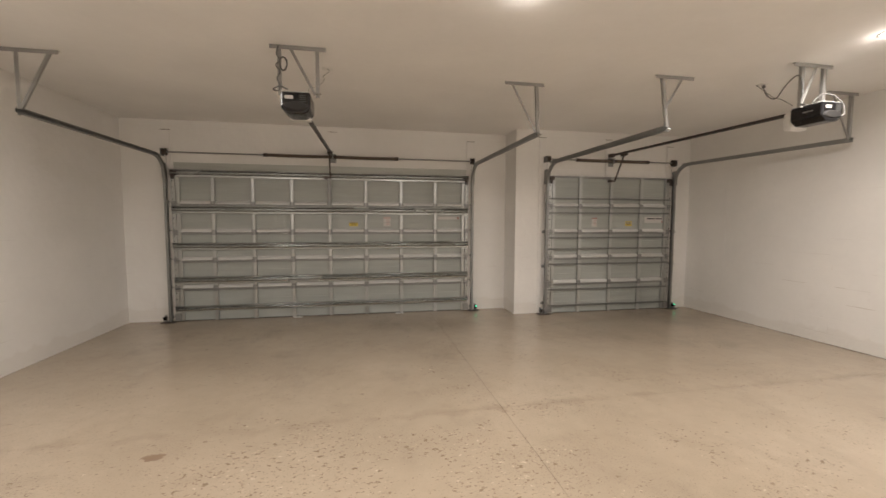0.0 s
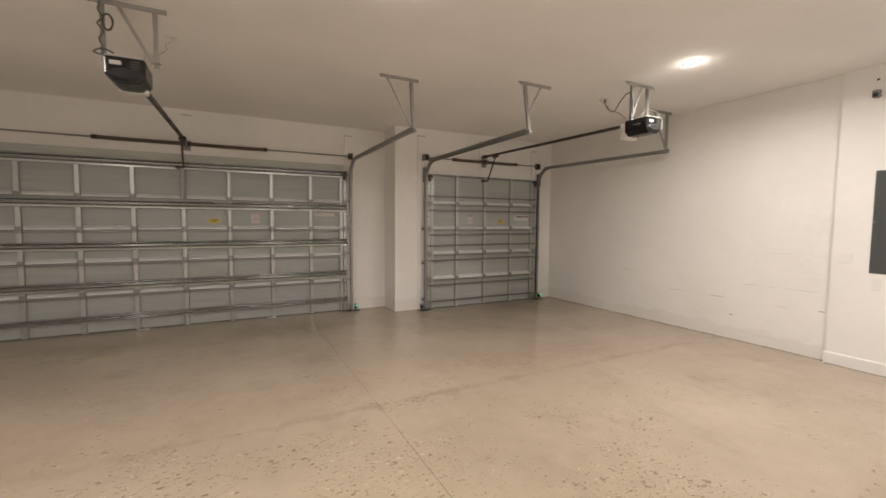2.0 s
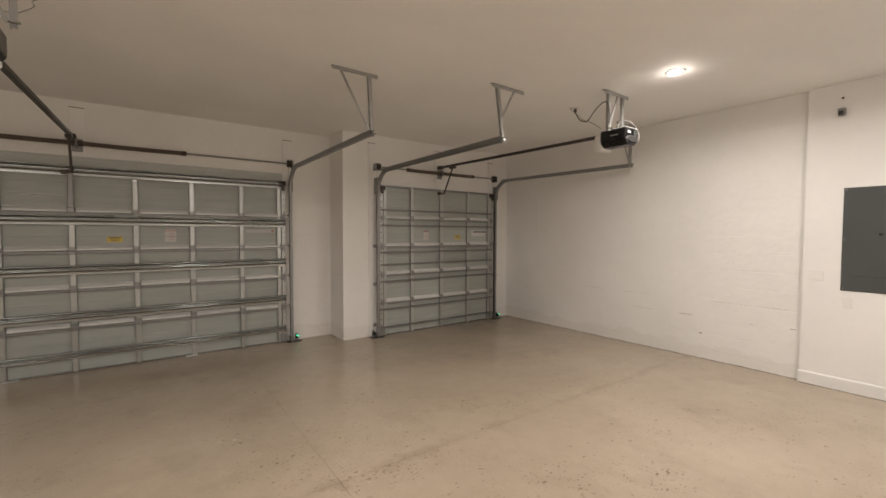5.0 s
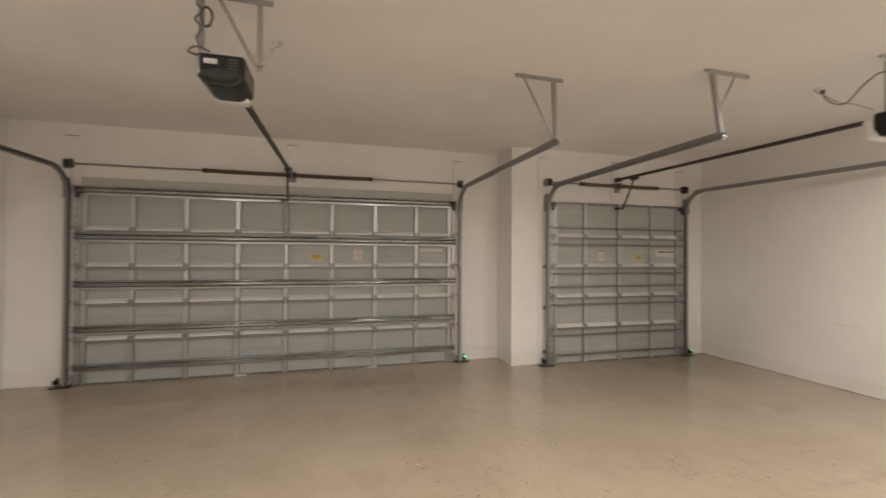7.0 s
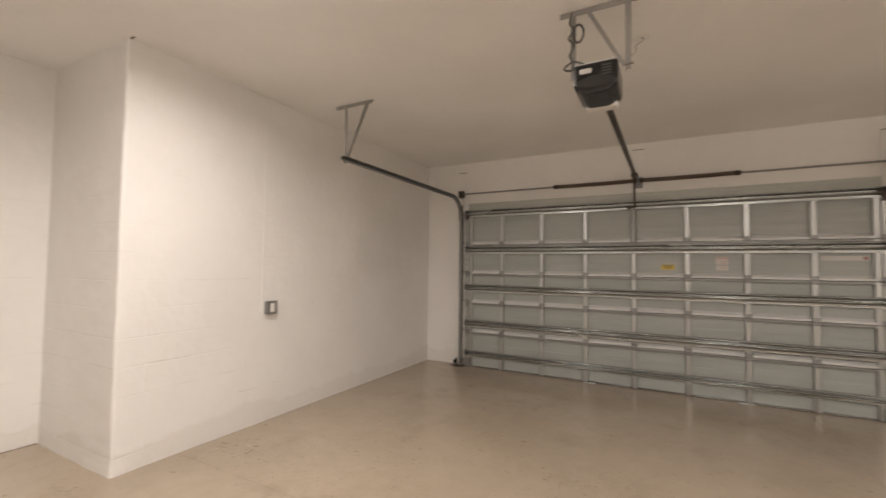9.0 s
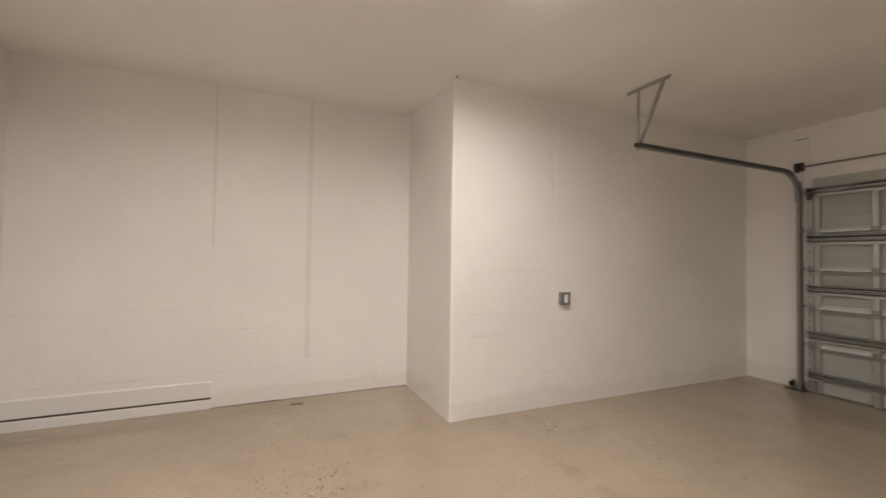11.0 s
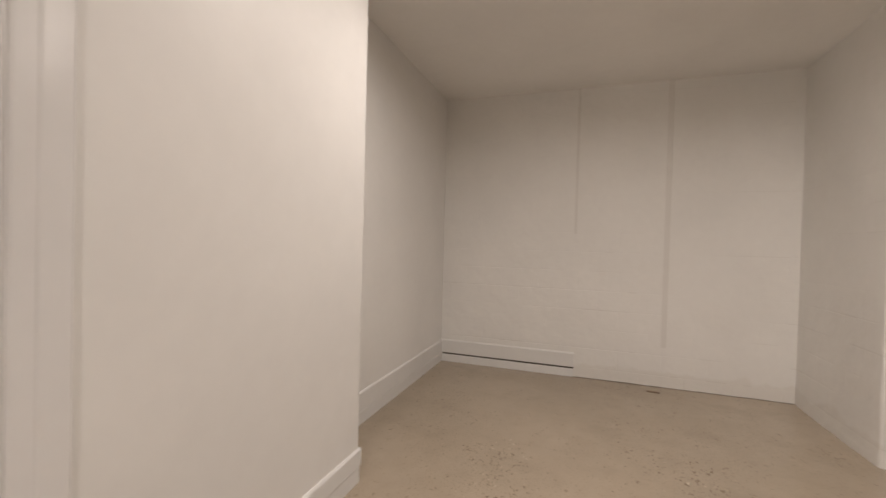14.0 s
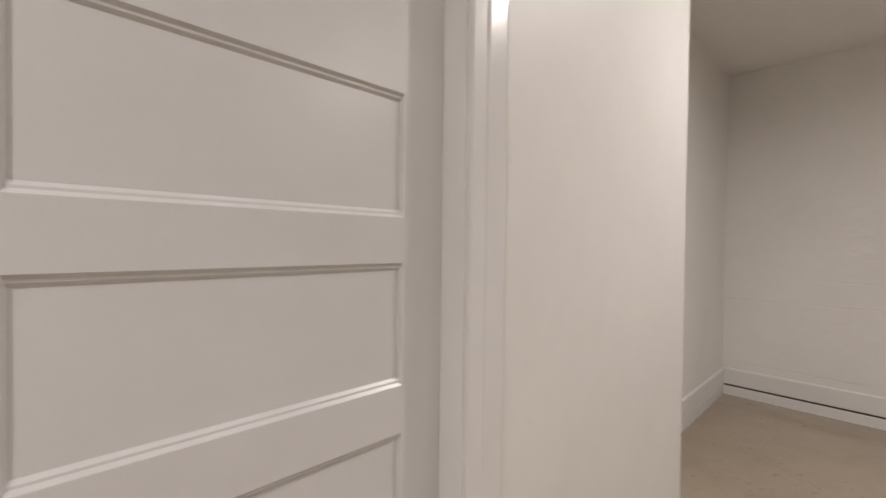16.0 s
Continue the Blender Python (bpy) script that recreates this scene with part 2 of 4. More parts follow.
GLOW.node_tree.nodes["Principled BSDF"].inputs["Emission Color"].default_value = (1.0, 0.86, 0.70, 1)
GLOW.node_tree.nodes["Principled BSDF"].inputs["Emission Strength"].default_value = 80.0
LED = material("green_led", (0.02, 0.5, 0.2), 0.4)
LED.node_tree.nodes["Principled BSDF"].inputs["Emission Color"].default_value = (0.05, 1.0, 0.45, 1)
LED.node_tree.nodes["Principled BSDF"].inputs["Emission Strength"].default_value = 6.0

# ---- mesh helpers ----
BASE = {}


def thing(name, at, label, category, group="", kind=""):
    ob = new(name)
    ob.location = at
    ob.empty_display_size = 0.1
    BASE[ob.name] = Vector(at)
    return tagged(ob, label, category, group, kind)


def part(name, bm, mat, parent=None, label="", smooth=False):
    """Links a bmesh, given in world metres, as one mesh object under parent."""
    base = BASE[parent.name] if parent else Vector((0, 0, 0))
    bmesh.ops.translate(bm, verts=bm.verts, vec=-base)
    bmesh.ops.recalc_face_normals(bm, faces=bm.faces)
    if smooth:
        for f in bm.faces:
            f.smooth = True
    me = bpy.data.meshes.new(name)
    bm.to_mesh(me)
    bm.free()
    me.materials.append(mat)
    ob = new(name, me)
    if parent:
        ob.parent = parent
    BASE[ob.name] = base
    if label:
        ob["label"] = label
    return ob


def box(x0, x1, y0, y1, z0, z1, bevel=0.0, bm=None, seg=1):
    bm = bm or bmesh.new()
    m = Matrix.LocRotScale(((x0 + x1) / 2, (y0 + y1) / 2, (z0 + z1) / 2), None, (abs(x1 - x0), abs(y1 - y0), abs(z1 - z0)))
    vs = bmesh.ops.create_cube(bm, size=1.0, matrix=m)["verts"]
    if bevel:
        es = list({e for v in vs for e in v.link_edges})
        bmesh.ops.bevel(bm, geom=es, offset=bevel, segments=seg, affect="EDGES", profile=0.5)
    return bm


def sweep(points, profile, side, bm=None, closed=True):
    """Carries a profile of (side, up) pairs along a line of points; side is the fixed sideways direction, or a function of the step."""
    bm = bm or bmesh.new()
    pts = [Vector(p) for p in points]
    rings = []
    for i, p in enumerate(pts):
        t = (pts[min(i + 1, len(pts) - 1)] - pts[max(i - 1, 0)]).normalized()
        s = Vector(side).normalized()
        s = (s - t * s.dot(t)).normalized()
        u = s.cross(t)
        rings.append([bm.verts.new(p + s * a + u * b) for a, b in profile])
    n = len(profile)
    for r0, r1 in zip(rings, rings[1:]):
        for k in range(n if closed else n - 1):
            bm.faces.new((r0[k], r0[(k + 1) % n], r1[(k + 1) % n], r1[k]))
    if closed:
        bm.faces.new(rings[0])
        bm.faces.new(rings[-1])
    return bm


def circle(r, n=10):
    return [(r * math.cos(2 * math.pi * k / n), r * math.sin(2 * math.pi * k / n)) for k in range(n)]


def tube(points, r, n=8, bm=None):
    d = (Vector(points[-1]) - Vector(points[0])).normalized()
    side = (0, 0, 1) if abs(d.z) < 0.8 else (1, 0, 0)
    return sweep(points, circle(r, n), side, bm)


def smooth_line(points, steps=6):
    """A soft line through the points."""
    p = [Vector(q) for q in points]
    p = [2 * p[0] - p[1]] + p + [2 * p[-1] - p[-2]]
    out = []
    for a, b, c, d in zip(p, p[1:], p[2:], p[3:]):
        for k in range(steps):
            t = k / steps
            out.append(0.5 * ((2 * b) + (c - a) * t + (2 * a - 5 * b + 4 * c - d) * t * t + (3 * b - a - 3 * c + d) * t ** 3))
    return out + [p[-2]]


def angle_bar(a, b, side, w=0.032, t=0.003, bm=None):
    """An L-section bar."""
    prof = [(-w / 2, 0), (w / 2, 0), (w / 2, t), (-w / 2 + t, t), (-w / 2 + t, w), (-w / 2, w)]
    return sweep([a, b], prof, side, bm)


# ---- setting: floor, ceiling, walls ----
def sheet_floor():
    """The slab in panels, with sawn joints between them."""
    base = bmesh.new()
    ys = (-0.6, 3.2, 8.3)
    rows = [[base.verts.new((x, y, floor_z(y) - d)) for x in (-4.8, 7.0)] for d in (0.006, 0.25) for y in ys]
    for k in (0, 1):
        base.faces.new((rows[k][0], rows[k][1], rows[k + 1][1], rows[k + 1][0]))
        base.faces.new((rows[k + 3][0], rows[k + 4][0], rows[k + 4][1], rows[k + 3][1]))
    ob = part("floor", base, JOINT)
    tagged(ob, "tan coated concrete garage slab with chips and sawn joints", "floor", kind="structure")
    def crumble(u, v):
        """Half the width of a joint, uneven along its length."""
        return (0.0019 if v < 2.6 else 0.0014 if v < 4.0 else 0.0006) + 0.0024 * noise.noise((u * 9.0, v * 9.0, 0.7)) + 0.0012 * noise.noise((u * 31.0, v * 31.0, 5.2))

    def steps(lo, hi, at):
        k = max(1, round((hi - lo) / 0.05))
        line = [lo + (hi - lo) * i / k for i in range(k + 1)]
        return sorted(set(line + [at])) if lo < at < hi else line

    for xa, xb in ((-4.8, 1.66), (1.66, 7.0)):
        for ya, yb in ((-0.6, 3.93), (3.93, 8.3)):
            xs, ys = steps(xa, xb, -99.0), steps(ya, yb, 3.2)
            verts, faces = [], []
            for j, y in enumerate(ys):
                for i, x in enumerate(xs):
                    px, py = x, y
                    if i in (0, len(xs) - 1):
                        px += (1 if i == 0 else -1) * max(0.0005, crumble(x + (0.3 if i else 0), y))
                    if j in (0, len(ys) - 1):
                        py += (1 if j == 0 else -1) * max(0.0004, crumble(x, y + (0.3 if j else 0)) * 0.9)
                    verts.append((px, py, floor_z(py)))
            w = len(xs)
            for j in range(len(ys) - 1):
                for i in range(w - 1):
                    faces.append((j * w + i, j * w + i + 1, (j + 1) * w + i + 1, (j + 1) * w + i))
            last = (len(ys) - 1) * w
            rim = list(range(w)) + [j * w + w - 1 for j in range(1, len(ys))] + [last + i for i in range(w - 2, -1, -1)] + [j * w for j in range(len(ys) - 2, 0, -1)]
            n0 = len(verts)
            verts += [(verts[r][0], verts[r][1], verts[r][2] - 0.005) for r in rim]
            for k in range(len(rim)):
                m = (k + 1) % len(rim)
                faces.append((rim[k], n0 + k, n0 + m, rim[m]))
            bm = bmesh.new()
            made = [bm.verts.new(v) for v in verts]
            for f in faces:
                bm.faces.new([made[i] for i in f])
            part("slab_panel", bm, FLOOR, ob)
    return ob


sheet_floor()
bm = box(-4.8, 7.0, -0.6, 8.3, CEIL, CEIL + 0.15)
tagged(part("ceiling", bm, CEILING), "off-white painted garage ceiling", "ceiling", kind="structure")


def wall(name, boxes, mat, label):
    bm = bmesh.new()
    for b in boxes:
        box(*b, bm=bm)
    return tagged(part(name, bm, mat), label, "wall", kind="structure")


ZL = -0.09
LD0, LD1, RD0, RD1 = -2.51, 2.37, 3.685, 6.125       # the two garage doors
DTOP = 2.405
WEST = wall("wall_west", [(LEFT_X - 0.2, LEFT_X, JOG_Y + 0.2, DOOR_Y + 0.2, ZL, CEIL)], BLOCK, "white-painted block side wall")


def lumpy_jog():
    """Block return with a worn, uneven corner and a paint-thick foot."""
    r = 0.020
    front = [(ALCOVE_X + (LEFT_X - r - ALCOVE_X) * k / 30, JOG_Y, 0.0, -1.0) for k in range(31)]
    front += [(LEFT_X - r + r * math.sin(a), JOG_Y + r - r * math.cos(a), math.sin(a), -math.cos(a)) for a in (0.4, 0.8, 1.2)]
    front += [(LEFT_X, JOG_Y + r + (0.2 - r) * k / 8, 1.0, 0.0) for k in range(9)]
    levels = [ZL + (CEIL - ZL) * k / 90 for k in range(91)]
    bm = bmesh.new()
    rows = []
    for z in levels:
        row = []
        for x, y, nx, ny in front:
            fade = min(1.0, (x - ALCOVE_X) / 0.3, (JOG_Y + 0.2 - y) / 0.15)
            lump = 0.0050 * noise.noise((x * 5.0, y * 5.0, z * 6.0)) + 0.0032 * noise.noise((x * 19.0, y * 19.0, z * 21.0))
            foot = 0.010 * max(0.0, 1.0 - max(0.0, z) / (0.10 + 0.05 * noise.noise((x * 3.0, y * 3.0, 2.0))))
            d = fade * (lump - 0.002 + foot)
            row.append(bm.verts.new((x + nx * d, y + ny * d, z)))
        row += [bm.verts.new((LEFT_X, JOG_Y + 0.2, z)), bm.verts.new((ALCOVE_X - 0.2, JOG_Y + 0.2, z)), bm.verts.new((ALCOVE_X - 0.2, JOG_Y, z)), bm.verts.new((ALCOVE_X, JOG_Y, z))]
        rows.append(row)
    n = len(rows[0])
    for r0, r1 in zip(rows, rows[1:]):
        for k in range(n - 1):
            if k != n - 5:
                bm.faces.new((r0[k], r0[k + 1], r1[k + 1], r1[k])).smooth = k < n - 5
    return tagged(part("wall_jog", bm, BLOCK), "short white-painted block wall of the alcove with a worn corner", "wall", kind="structure")


lumpy_jog()
wall("wall_alcove_back", [(ALCOVE_X - 0.2, ALCOVE_X, ALCOVE_Y - 0.2, JOG_Y, ZL, CEIL)], BLOCK, "white-painted block wall at the back of the alcove")
wall("wall_alcove_side", [(ALCOVE_X, STUB_X, ALCOVE_Y - 0.2, ALCOVE_Y, ZL, CEIL)], WALL, "smooth white drywall side of the alcove")
HD0, HD1, HDZ = -0.188, 0.70, 2.26
wall("wall_east_furred", [(FUR_X, FUR_X + 0.06, BACK_Y - 0.13, FUR_Y, ZL, CEIL)], WALL, "smooth white drywall with electrical panels")
EAST = wall("wall_east", [(RIGHT_X, RIGHT_X + 0.2, BACK_Y - 0.13, PIER_Y + 0.2, ZL, CEIL)], BLOCK, "white-painted block side wall")
def portal(name, x0, x1, o0, o1, y0, y1, z_open, mat, label):
    """A wall along x with one opening down to the floor."""
    xs, zs = (x0, o0, o1, x1), (ZL, z_open, CEIL)
    bm = bmesh.new()
    v = {(i, j, k): bm.verts.new((xs[i], y, zs[k])) for i in range(4) for j, y in enumerate((y0, y1)) for k in range(3)}
    for j in (0, 1):
        for i in range(3):
            for k in range(2):
                if (i, k) != (1, 0):
                    bm.faces.new((v[i, j, k], v[i + 1, j, k], v[i + 1, j, k + 1], v[i, j, k + 1]))
    rim = [(0, 0), (1, 0), (1, 1), (2, 1), (2, 0), (3, 0), (3, 1), (3, 2), (2, 2), (1, 2), (0, 2), (0, 1)]
    for (a, b), (c, d) in zip(rim, rim[1:] + rim[:1]):
        bm.faces.new((v[a, 0, b], v[c, 0, d], v[c, 1, d], v[a, 1, b]))
    return tagged(part(name, bm, mat), label, "wall", kind="structure")


portal("wall_north_wide", LEFT_X, PIER_X, LD0 + 0.02, LD1 - 0.02, DOOR_Y, DOOR_Y + 0.2, DTOP - 0.02, BLOCK, "white-painted wall round the wide garage door")
wall("wall_pier", [(PIER_X, PIER_X + 0.2, PIER_Y + 0.2, DOOR_Y + 0.2, ZL, CEIL)], BLOCK, "white-painted side of the pier between the doors")
portal("wall_north_single", PIER_X, RIGHT_X, RD0 + 0.02, RD1 - 0.02, PIER_Y, PIER_Y + 0.2, DTOP - 0.02, BLOCK, "white-painted wall and pier beside the single garage door")


portal("wall_back", STUB_X, FUR_X, HD0, HD1, BACK_Y - 0.13, BACK_Y, HDZ, WALL, "smooth white drywall with the house door")
wall("wall_stub", [(STUB_X, STUB_X + 0.13, ALCOVE_Y - 0.2, BACK_Y - 0.13, ZL, CEIL)], WALL, "short white drywall return beside the alcove")


def board(name, a, b, out, z0, z1, label, t=0.015):
    """A skirting board from a to b on the floor plan, standing out from its wall, with an eased top edge."""
    a, b, o = Vector((*a, 0)), Vector((*b, 0)), Vector((*out, 0))
    prof = [(0, z0), (t, z0), (t, z1 - 0.012), (t * 0.45, z1), (0, z1)]
    bm = bmesh.new()
    rings = [[bm.verts.new(p + o * d + Vector((0, 0, z))) for d, z in prof] for p in (a, b)]
    for k in range(5):
        bm.faces.new((rings[0][k], rings[0][(k + 1) % 5], rings[1][(k + 1) % 5], rings[1][k]))
    bm.faces.new(rings[0])
    bm.faces.new(rings[1])
    return tagged(part(name, bm, BOARD_PAINT), label, "baseboard", kind="structure")


SIDE = "white painted baseboard with an eased top edge"
board("baseboard_east", (FUR_X, FUR_Y + 0.012), (FUR_X, BACK_Y), (-1, 0), 0.0, 0.135, SIDE)
board("baseboard_back", (FUR_X - 0.015, BACK_Y), (HD1 + 0.14, BACK_Y), (0, 1), 0.0, 0.135, SIDE)
board("baseboard_stub", (-0.32, BACK_Y), (STUB_X - 0.015, BACK_Y), (0, 1), 0.105, 0.208, "white painted baseboard raised above a plinth")
board("plinth_stub", (-0.32, BACK_Y), (STUB_X - 0.008, BACK_Y), (0, 1), 0.0, 0.103, "white painted plinth under the baseboard", 0.008)
board("baseboard_stub_end", (STUB_X, BACK_Y), (STUB_X, ALCOVE_Y), (-1, 0), 0.105, 0.208, "white painted baseboard raised above a plinth")
board("baseboard_alcove_side", (ALCOVE_X, ALCOVE_Y), (STUB_X, ALCOVE_Y), (0, 1), 0.112, 0.262, "white painted baseboard raised above a plinth")
board("plinth_alcove_side", (ALCOVE_X, ALCOVE_Y), (STUB_X, ALCOVE_Y), (0, 1), 0.0, 0.106, "white painted plinth under the baseboard", 0.010)
board("baseboard_alcove_back", (ALCOVE_X, ALCOVE_Y + 0.015), (ALCOVE_X, 1.43), (1, 0), 0.112, 0.270, "white painted baseboard over an open gap", 0.018)
board("plinth_alcove_back", (ALCOVE_X, ALCOVE_Y + 0.012), (ALCOVE_X, 1.43), (1, 0), 0.0, 0.089, "white painted footing along the block wall", 0.006)


# shade inside the gap under the baseboard, put in as a dark strip
tagged(part("gap_shade_strip", box(ALCOVE_X, ALCOVE_X + 0.001, ALCOVE_Y + 0.016, 1.43, 0.090, 0.1125), SHADOW_GAP), "dark strip for the shade in the gap under the baseboard", "gap", kind="structure")


# ---- recessed ceiling lights ----
def downlight(x, y):
    t = thing("recessed_light", (x, y, CEIL), "round recessed ceiling light, lit, with a white rim", "ceiling light", "recessed ceiling lights")
    bm = bmesh.new()
    n = 32
    prof = [(0.090, 0.0), (0.088, -0.005), (0.068, -0.007), (0.060, -0.003), (0.060, 0.0)]
    rings = [[bm.verts.new((x + r * math.cos(2 * math.pi * k / n), y + r * math.sin(2 * math.pi * k / n), CEIL + z)) for k in range(n)] for r, z in prof]
    for r0, r1 in zip(rings, rings[1:]):
        for k in range(n):
            bm.faces.new((r0[k], r0[(k + 1) % n], r1[(k + 1) % n], r1[k]))
    part("rim", bm, WHITE_PLASTIC, t, smooth=True)
    bm = bmesh.new()
    dome = [(0.060, -0.003), (0.054, -0.011), (0.042, -0.018), (0.024, -0.0230), (0.0, -0.025)]
    rings = [[bm.verts.new((x + r * math.cos(2 * math.pi * k / n), y + r * math.sin(2 * math.pi * k / n), CEIL + z)) for k in range(n)] for r, z in dome[:-1]]
    for r0, r1 in zip(rings, rings[1:]):
        for k in range(n):
            bm.faces.new((r0[k], r0[(k + 1) % n], r1[(k + 1) % n], r1[k]))
    tip = bm.verts.new((x, y, CEIL + dome[-1][1]))
    for k in range(n):
        bm.faces.new((rings[-1][k], rings[-1][(k + 1) % n], tip))
    part("lens", bm, GLOW, t, "glowing domed lens", smooth=True)
    return t


first = downlight(*LAMP_PLACES[0])
for x, y in LAMP_PLACES[1:]:
    copy_thing(first, pose(x, y, CEIL))
lamp_data = bpy.data.lights.new("downlight", "AREA")
lamp_data.shape, lamp_data.size, lamp_data.spread = "DISK", 0.12, radians(168)
lamp_data.energy, lamp_data.color = LAMP_POWER, LAMP_COLOUR
# extra point lamps below the fixtures, added to lift the ceiling and ring them with a halo
fill_data = bpy.data.lights.new("ceiling_fill", "POINT")
fill_data.shadow_soft_size, fill_data.energy, fill_data.color = 0.04, FILL_POWER, LAMP_COLOUR
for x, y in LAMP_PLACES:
    new("downlight", lamp_data).matrix_world = pose(x, y, CEIL - 0.029)
    new("ceiling_fill", fill_data).matrix_world = pose(x, y, CEIL - 0.075)


# ---- garage doors ----
SECTIONS = (0.0, 0.533, 0.990, 1.447, 1.905, 2.440)


def strut_bar(x0, x1, y, z, h=0.116, d=0.046):
    """A rolled stiffener: two rounded ridges over a flat foot flange, lying across the door."""
    r = h * 0.068
    prof = [(0.003, h * 0.50), (-d * 0.55, h * 0.50)]
    for c in (h * 0.40, -h * 0.02):
        for k in range(7):
            a = math.pi * (0.5 - k / 6)
            prof.append((-d + r - r * math.cos(a), c + r * math.sin(a)))
        prof += [(-d * 0.12, c - h * 0.22), (-d * 0.10, c - h * 0.29)]
    prof += [(-0.004, -h * 0.36), (-0.004, -h * 0.50), (0.003, -h * 0.50)]
    bm = bmesh.new()
    # rolled sheet is never quite straight: the bar wavers a little along its length
    n_x = 24
    rings = []
    for i in range(n_x + 1):
        x = x0 + (x1 - x0) * i / n_x
        dz = 0.0035 * noise.noise((x * 0.9, z * 7.0, 0.4))
        dy = 0.0025 * noise.noise((x * 1.1, z * 5.0, 8.4))
        rings.append([bm.verts.new((x, y + a + (dy if a < -0.01 else 0.0), z + b + dz)) for a, b in prof])
    n = len(prof)
    for r0, r1 in zip(rings, rings[1:]):
        for k in range(n):
            bm.faces.new((r0[k], r0[(k + 1) % n], r1[(k + 1) % n], r1[k])).smooth = 2 <= k <= 7 or 11 <= k <= 16
    bm.faces.new(rings[0])
    bm.faces.new(rings[-1])
    return bm


def ledge_bar(x0, x1, y, z):
    """The sloping lip along the foot of a section."""
    prof = [(0.0, 0.040), (-0.034, 0.012), (-0.040, 0.004), (-0.040, -0.014), (0.0, -0.014)]
    bm = bmesh.new()
    rings = [[bm.verts.new((x, y + a, z + b)) for a, b in prof] for x in (x0, x1)]
    for k in range(5):
        bm.faces.new((rings[0][k], rings[0][(k + 1) % 5], rings[1][(k + 1) % 5], rings[1][k]))
    bm.faces.new(rings[0])
    bm.faces.new(rings[1])
    return bm


def hinge(x, y, z):
    bm = box(x - 0.035, x + 0.035, y - 0.006, y, z - 0.045, z + 0.045, 0.003)
    tube([(x - 0.04, y - 0.010, z), (x + 0.04, y - 0.010, z)], 0.009, 8, bm)
    return bm


def roller(x, sgn, y, z):
    bm = tube([(x, y, z), (x + sgn * 0.10, y, z)], 0.006, 8)
    tube([(x + sgn * 0.065, y, z), (x + sgn * 0.095, y, z)], 0.022, 12, bm)
    return bm


def garage_door(x0, x1, y, cells, struts, slim, label):
    """A sectional steel door seen from inside; y is the inner face of its skin."""
    zb = floor_z(y) + 0.012
    d = thing("garage_door", ((x0 + x1) / 2, y, zb), label, "garage door")
    pitch = (x1 - x0) / cells
    for i, (a, b) in enumerate(zip(SECTIONS, SECTIONS[1:])):
        za, zc = zb + a + 0.002, zb + b - 0.002
        sec = part("door_section", box(x0, x1, y, y + 0.012, za, zc, 0.002), SKIN, d)
        # shallow pressed ribs of the skin
        for k in range(2):
            zz = za + (zc - za) * (0.36 + 0.28 * k)
            part("pressed_rib", box(x0 + 0.09, x1 - 0.09, y - 0.0025, y + 0.004, zz - 0.006, zz + 0.006, 0.002), SKIN, sec)
        part("top_rail", box(x0, x1, y - 0.040, y + 0.004, zc - 0.030, zc, 0.003), ZINC_DULL, sec)
        if i:
            for k in range(cells):
                part("bottom_rail", ledge_bar(x0 + k * pitch + 0.040, x0 + (k + 1) * pitch - 0.040, y, za + 0.016), LEDGE, sec)
        for k in range(1, cells):
            xs = x0 + k * pitch
            bm = box(xs - 0.029, xs + 0.029, y - 0.042, y - 0.001, za, zc, 0.004)
            part("stile", bm, ZINC_V, sec)
            if i:
                part("hinge", hinge(xs, y - 0.043, za), ZINC_DULL, sec)
        for sgn, xe in ((1, x0), (-1, x1)):
            bm = box(min(xe, xe + sgn * 0.060), max(xe, xe + sgn * 0.060), y - 0.044, y - 0.001, za, zc, 0.004)
            box(min(xe + sgn * 0.068, xe + sgn * 0.125), max(xe + sgn * 0.068, xe + sgn * 0.125), y - 0.042, y - 0.001, za, zc, 0.004, bm)
            end = part("end_stile", bm, ZINC_V, sec)
            holes = bmesh.new()
            for k in range(5):
                zz = za + (zc - za) * (k + 0.7) / 5.4
                tube([(xe + sgn * 0.022, y - 0.0450, zz), (xe + sgn * 0.022, y - 0.0435, zz)], 0.009, 8, holes)
            part("slot", holes, GAP, end)
            if i:
                part("end_hinge", hinge(xe + sgn * 0.045, y - 0.045, za), ZINC_DULL, sec)
            part("roller", roller(xe + sgn * 0.03, -sgn, y - 0.055, za + (0.03 if i else 0.08)), ZINC_DULL, sec)
    for z in struts:
        part("strut", strut_bar(x0 + 0.005, x1 - 0.005, y - 0.043, zb + z, 0.088 if z < 0.3 else 0.116), ZINC, d, "bright galvanised stiffening bar")
    for z in slim:
        part("brace", box(x0 + 0.01, x1 - 0.01, y - 0.058, y - 0.043, zb + z - 0.016, zb + z + 0.016, 0.003), BRACE_STEEL, d, "slim dull steel bar")
    for sgn, xe in ((1, x0), (-1, x1)):
        bm = box(min(xe - sgn * 0.005, xe + sgn * 0.10), max(xe - sgn * 0.005, xe + sgn * 0.10), y - 0.060, y - 0.044, zb + 2.36, zb + 2.425, 0.004)
        box(min(xe + sgn * 0.01, xe + sgn * 0.06), max(xe + sgn * 0.01, xe + sgn * 0.06), y - 0.075, y - 0.058, zb + 2.30, zb + 2.41, 0.004, bm)
        part("top_bracket", bm, DARK_STEEL, d)
        bm = box(min(xe - sgn * 0.01, xe + sgn * 0.09), max(xe - sgn * 0.01, xe + sgn * 0.09), y - 0.062, y - 0.044, zb + 0.02, zb + 0.13, 0.004)
        part("bottom_bracket", bm, ZINC_DULL, d)
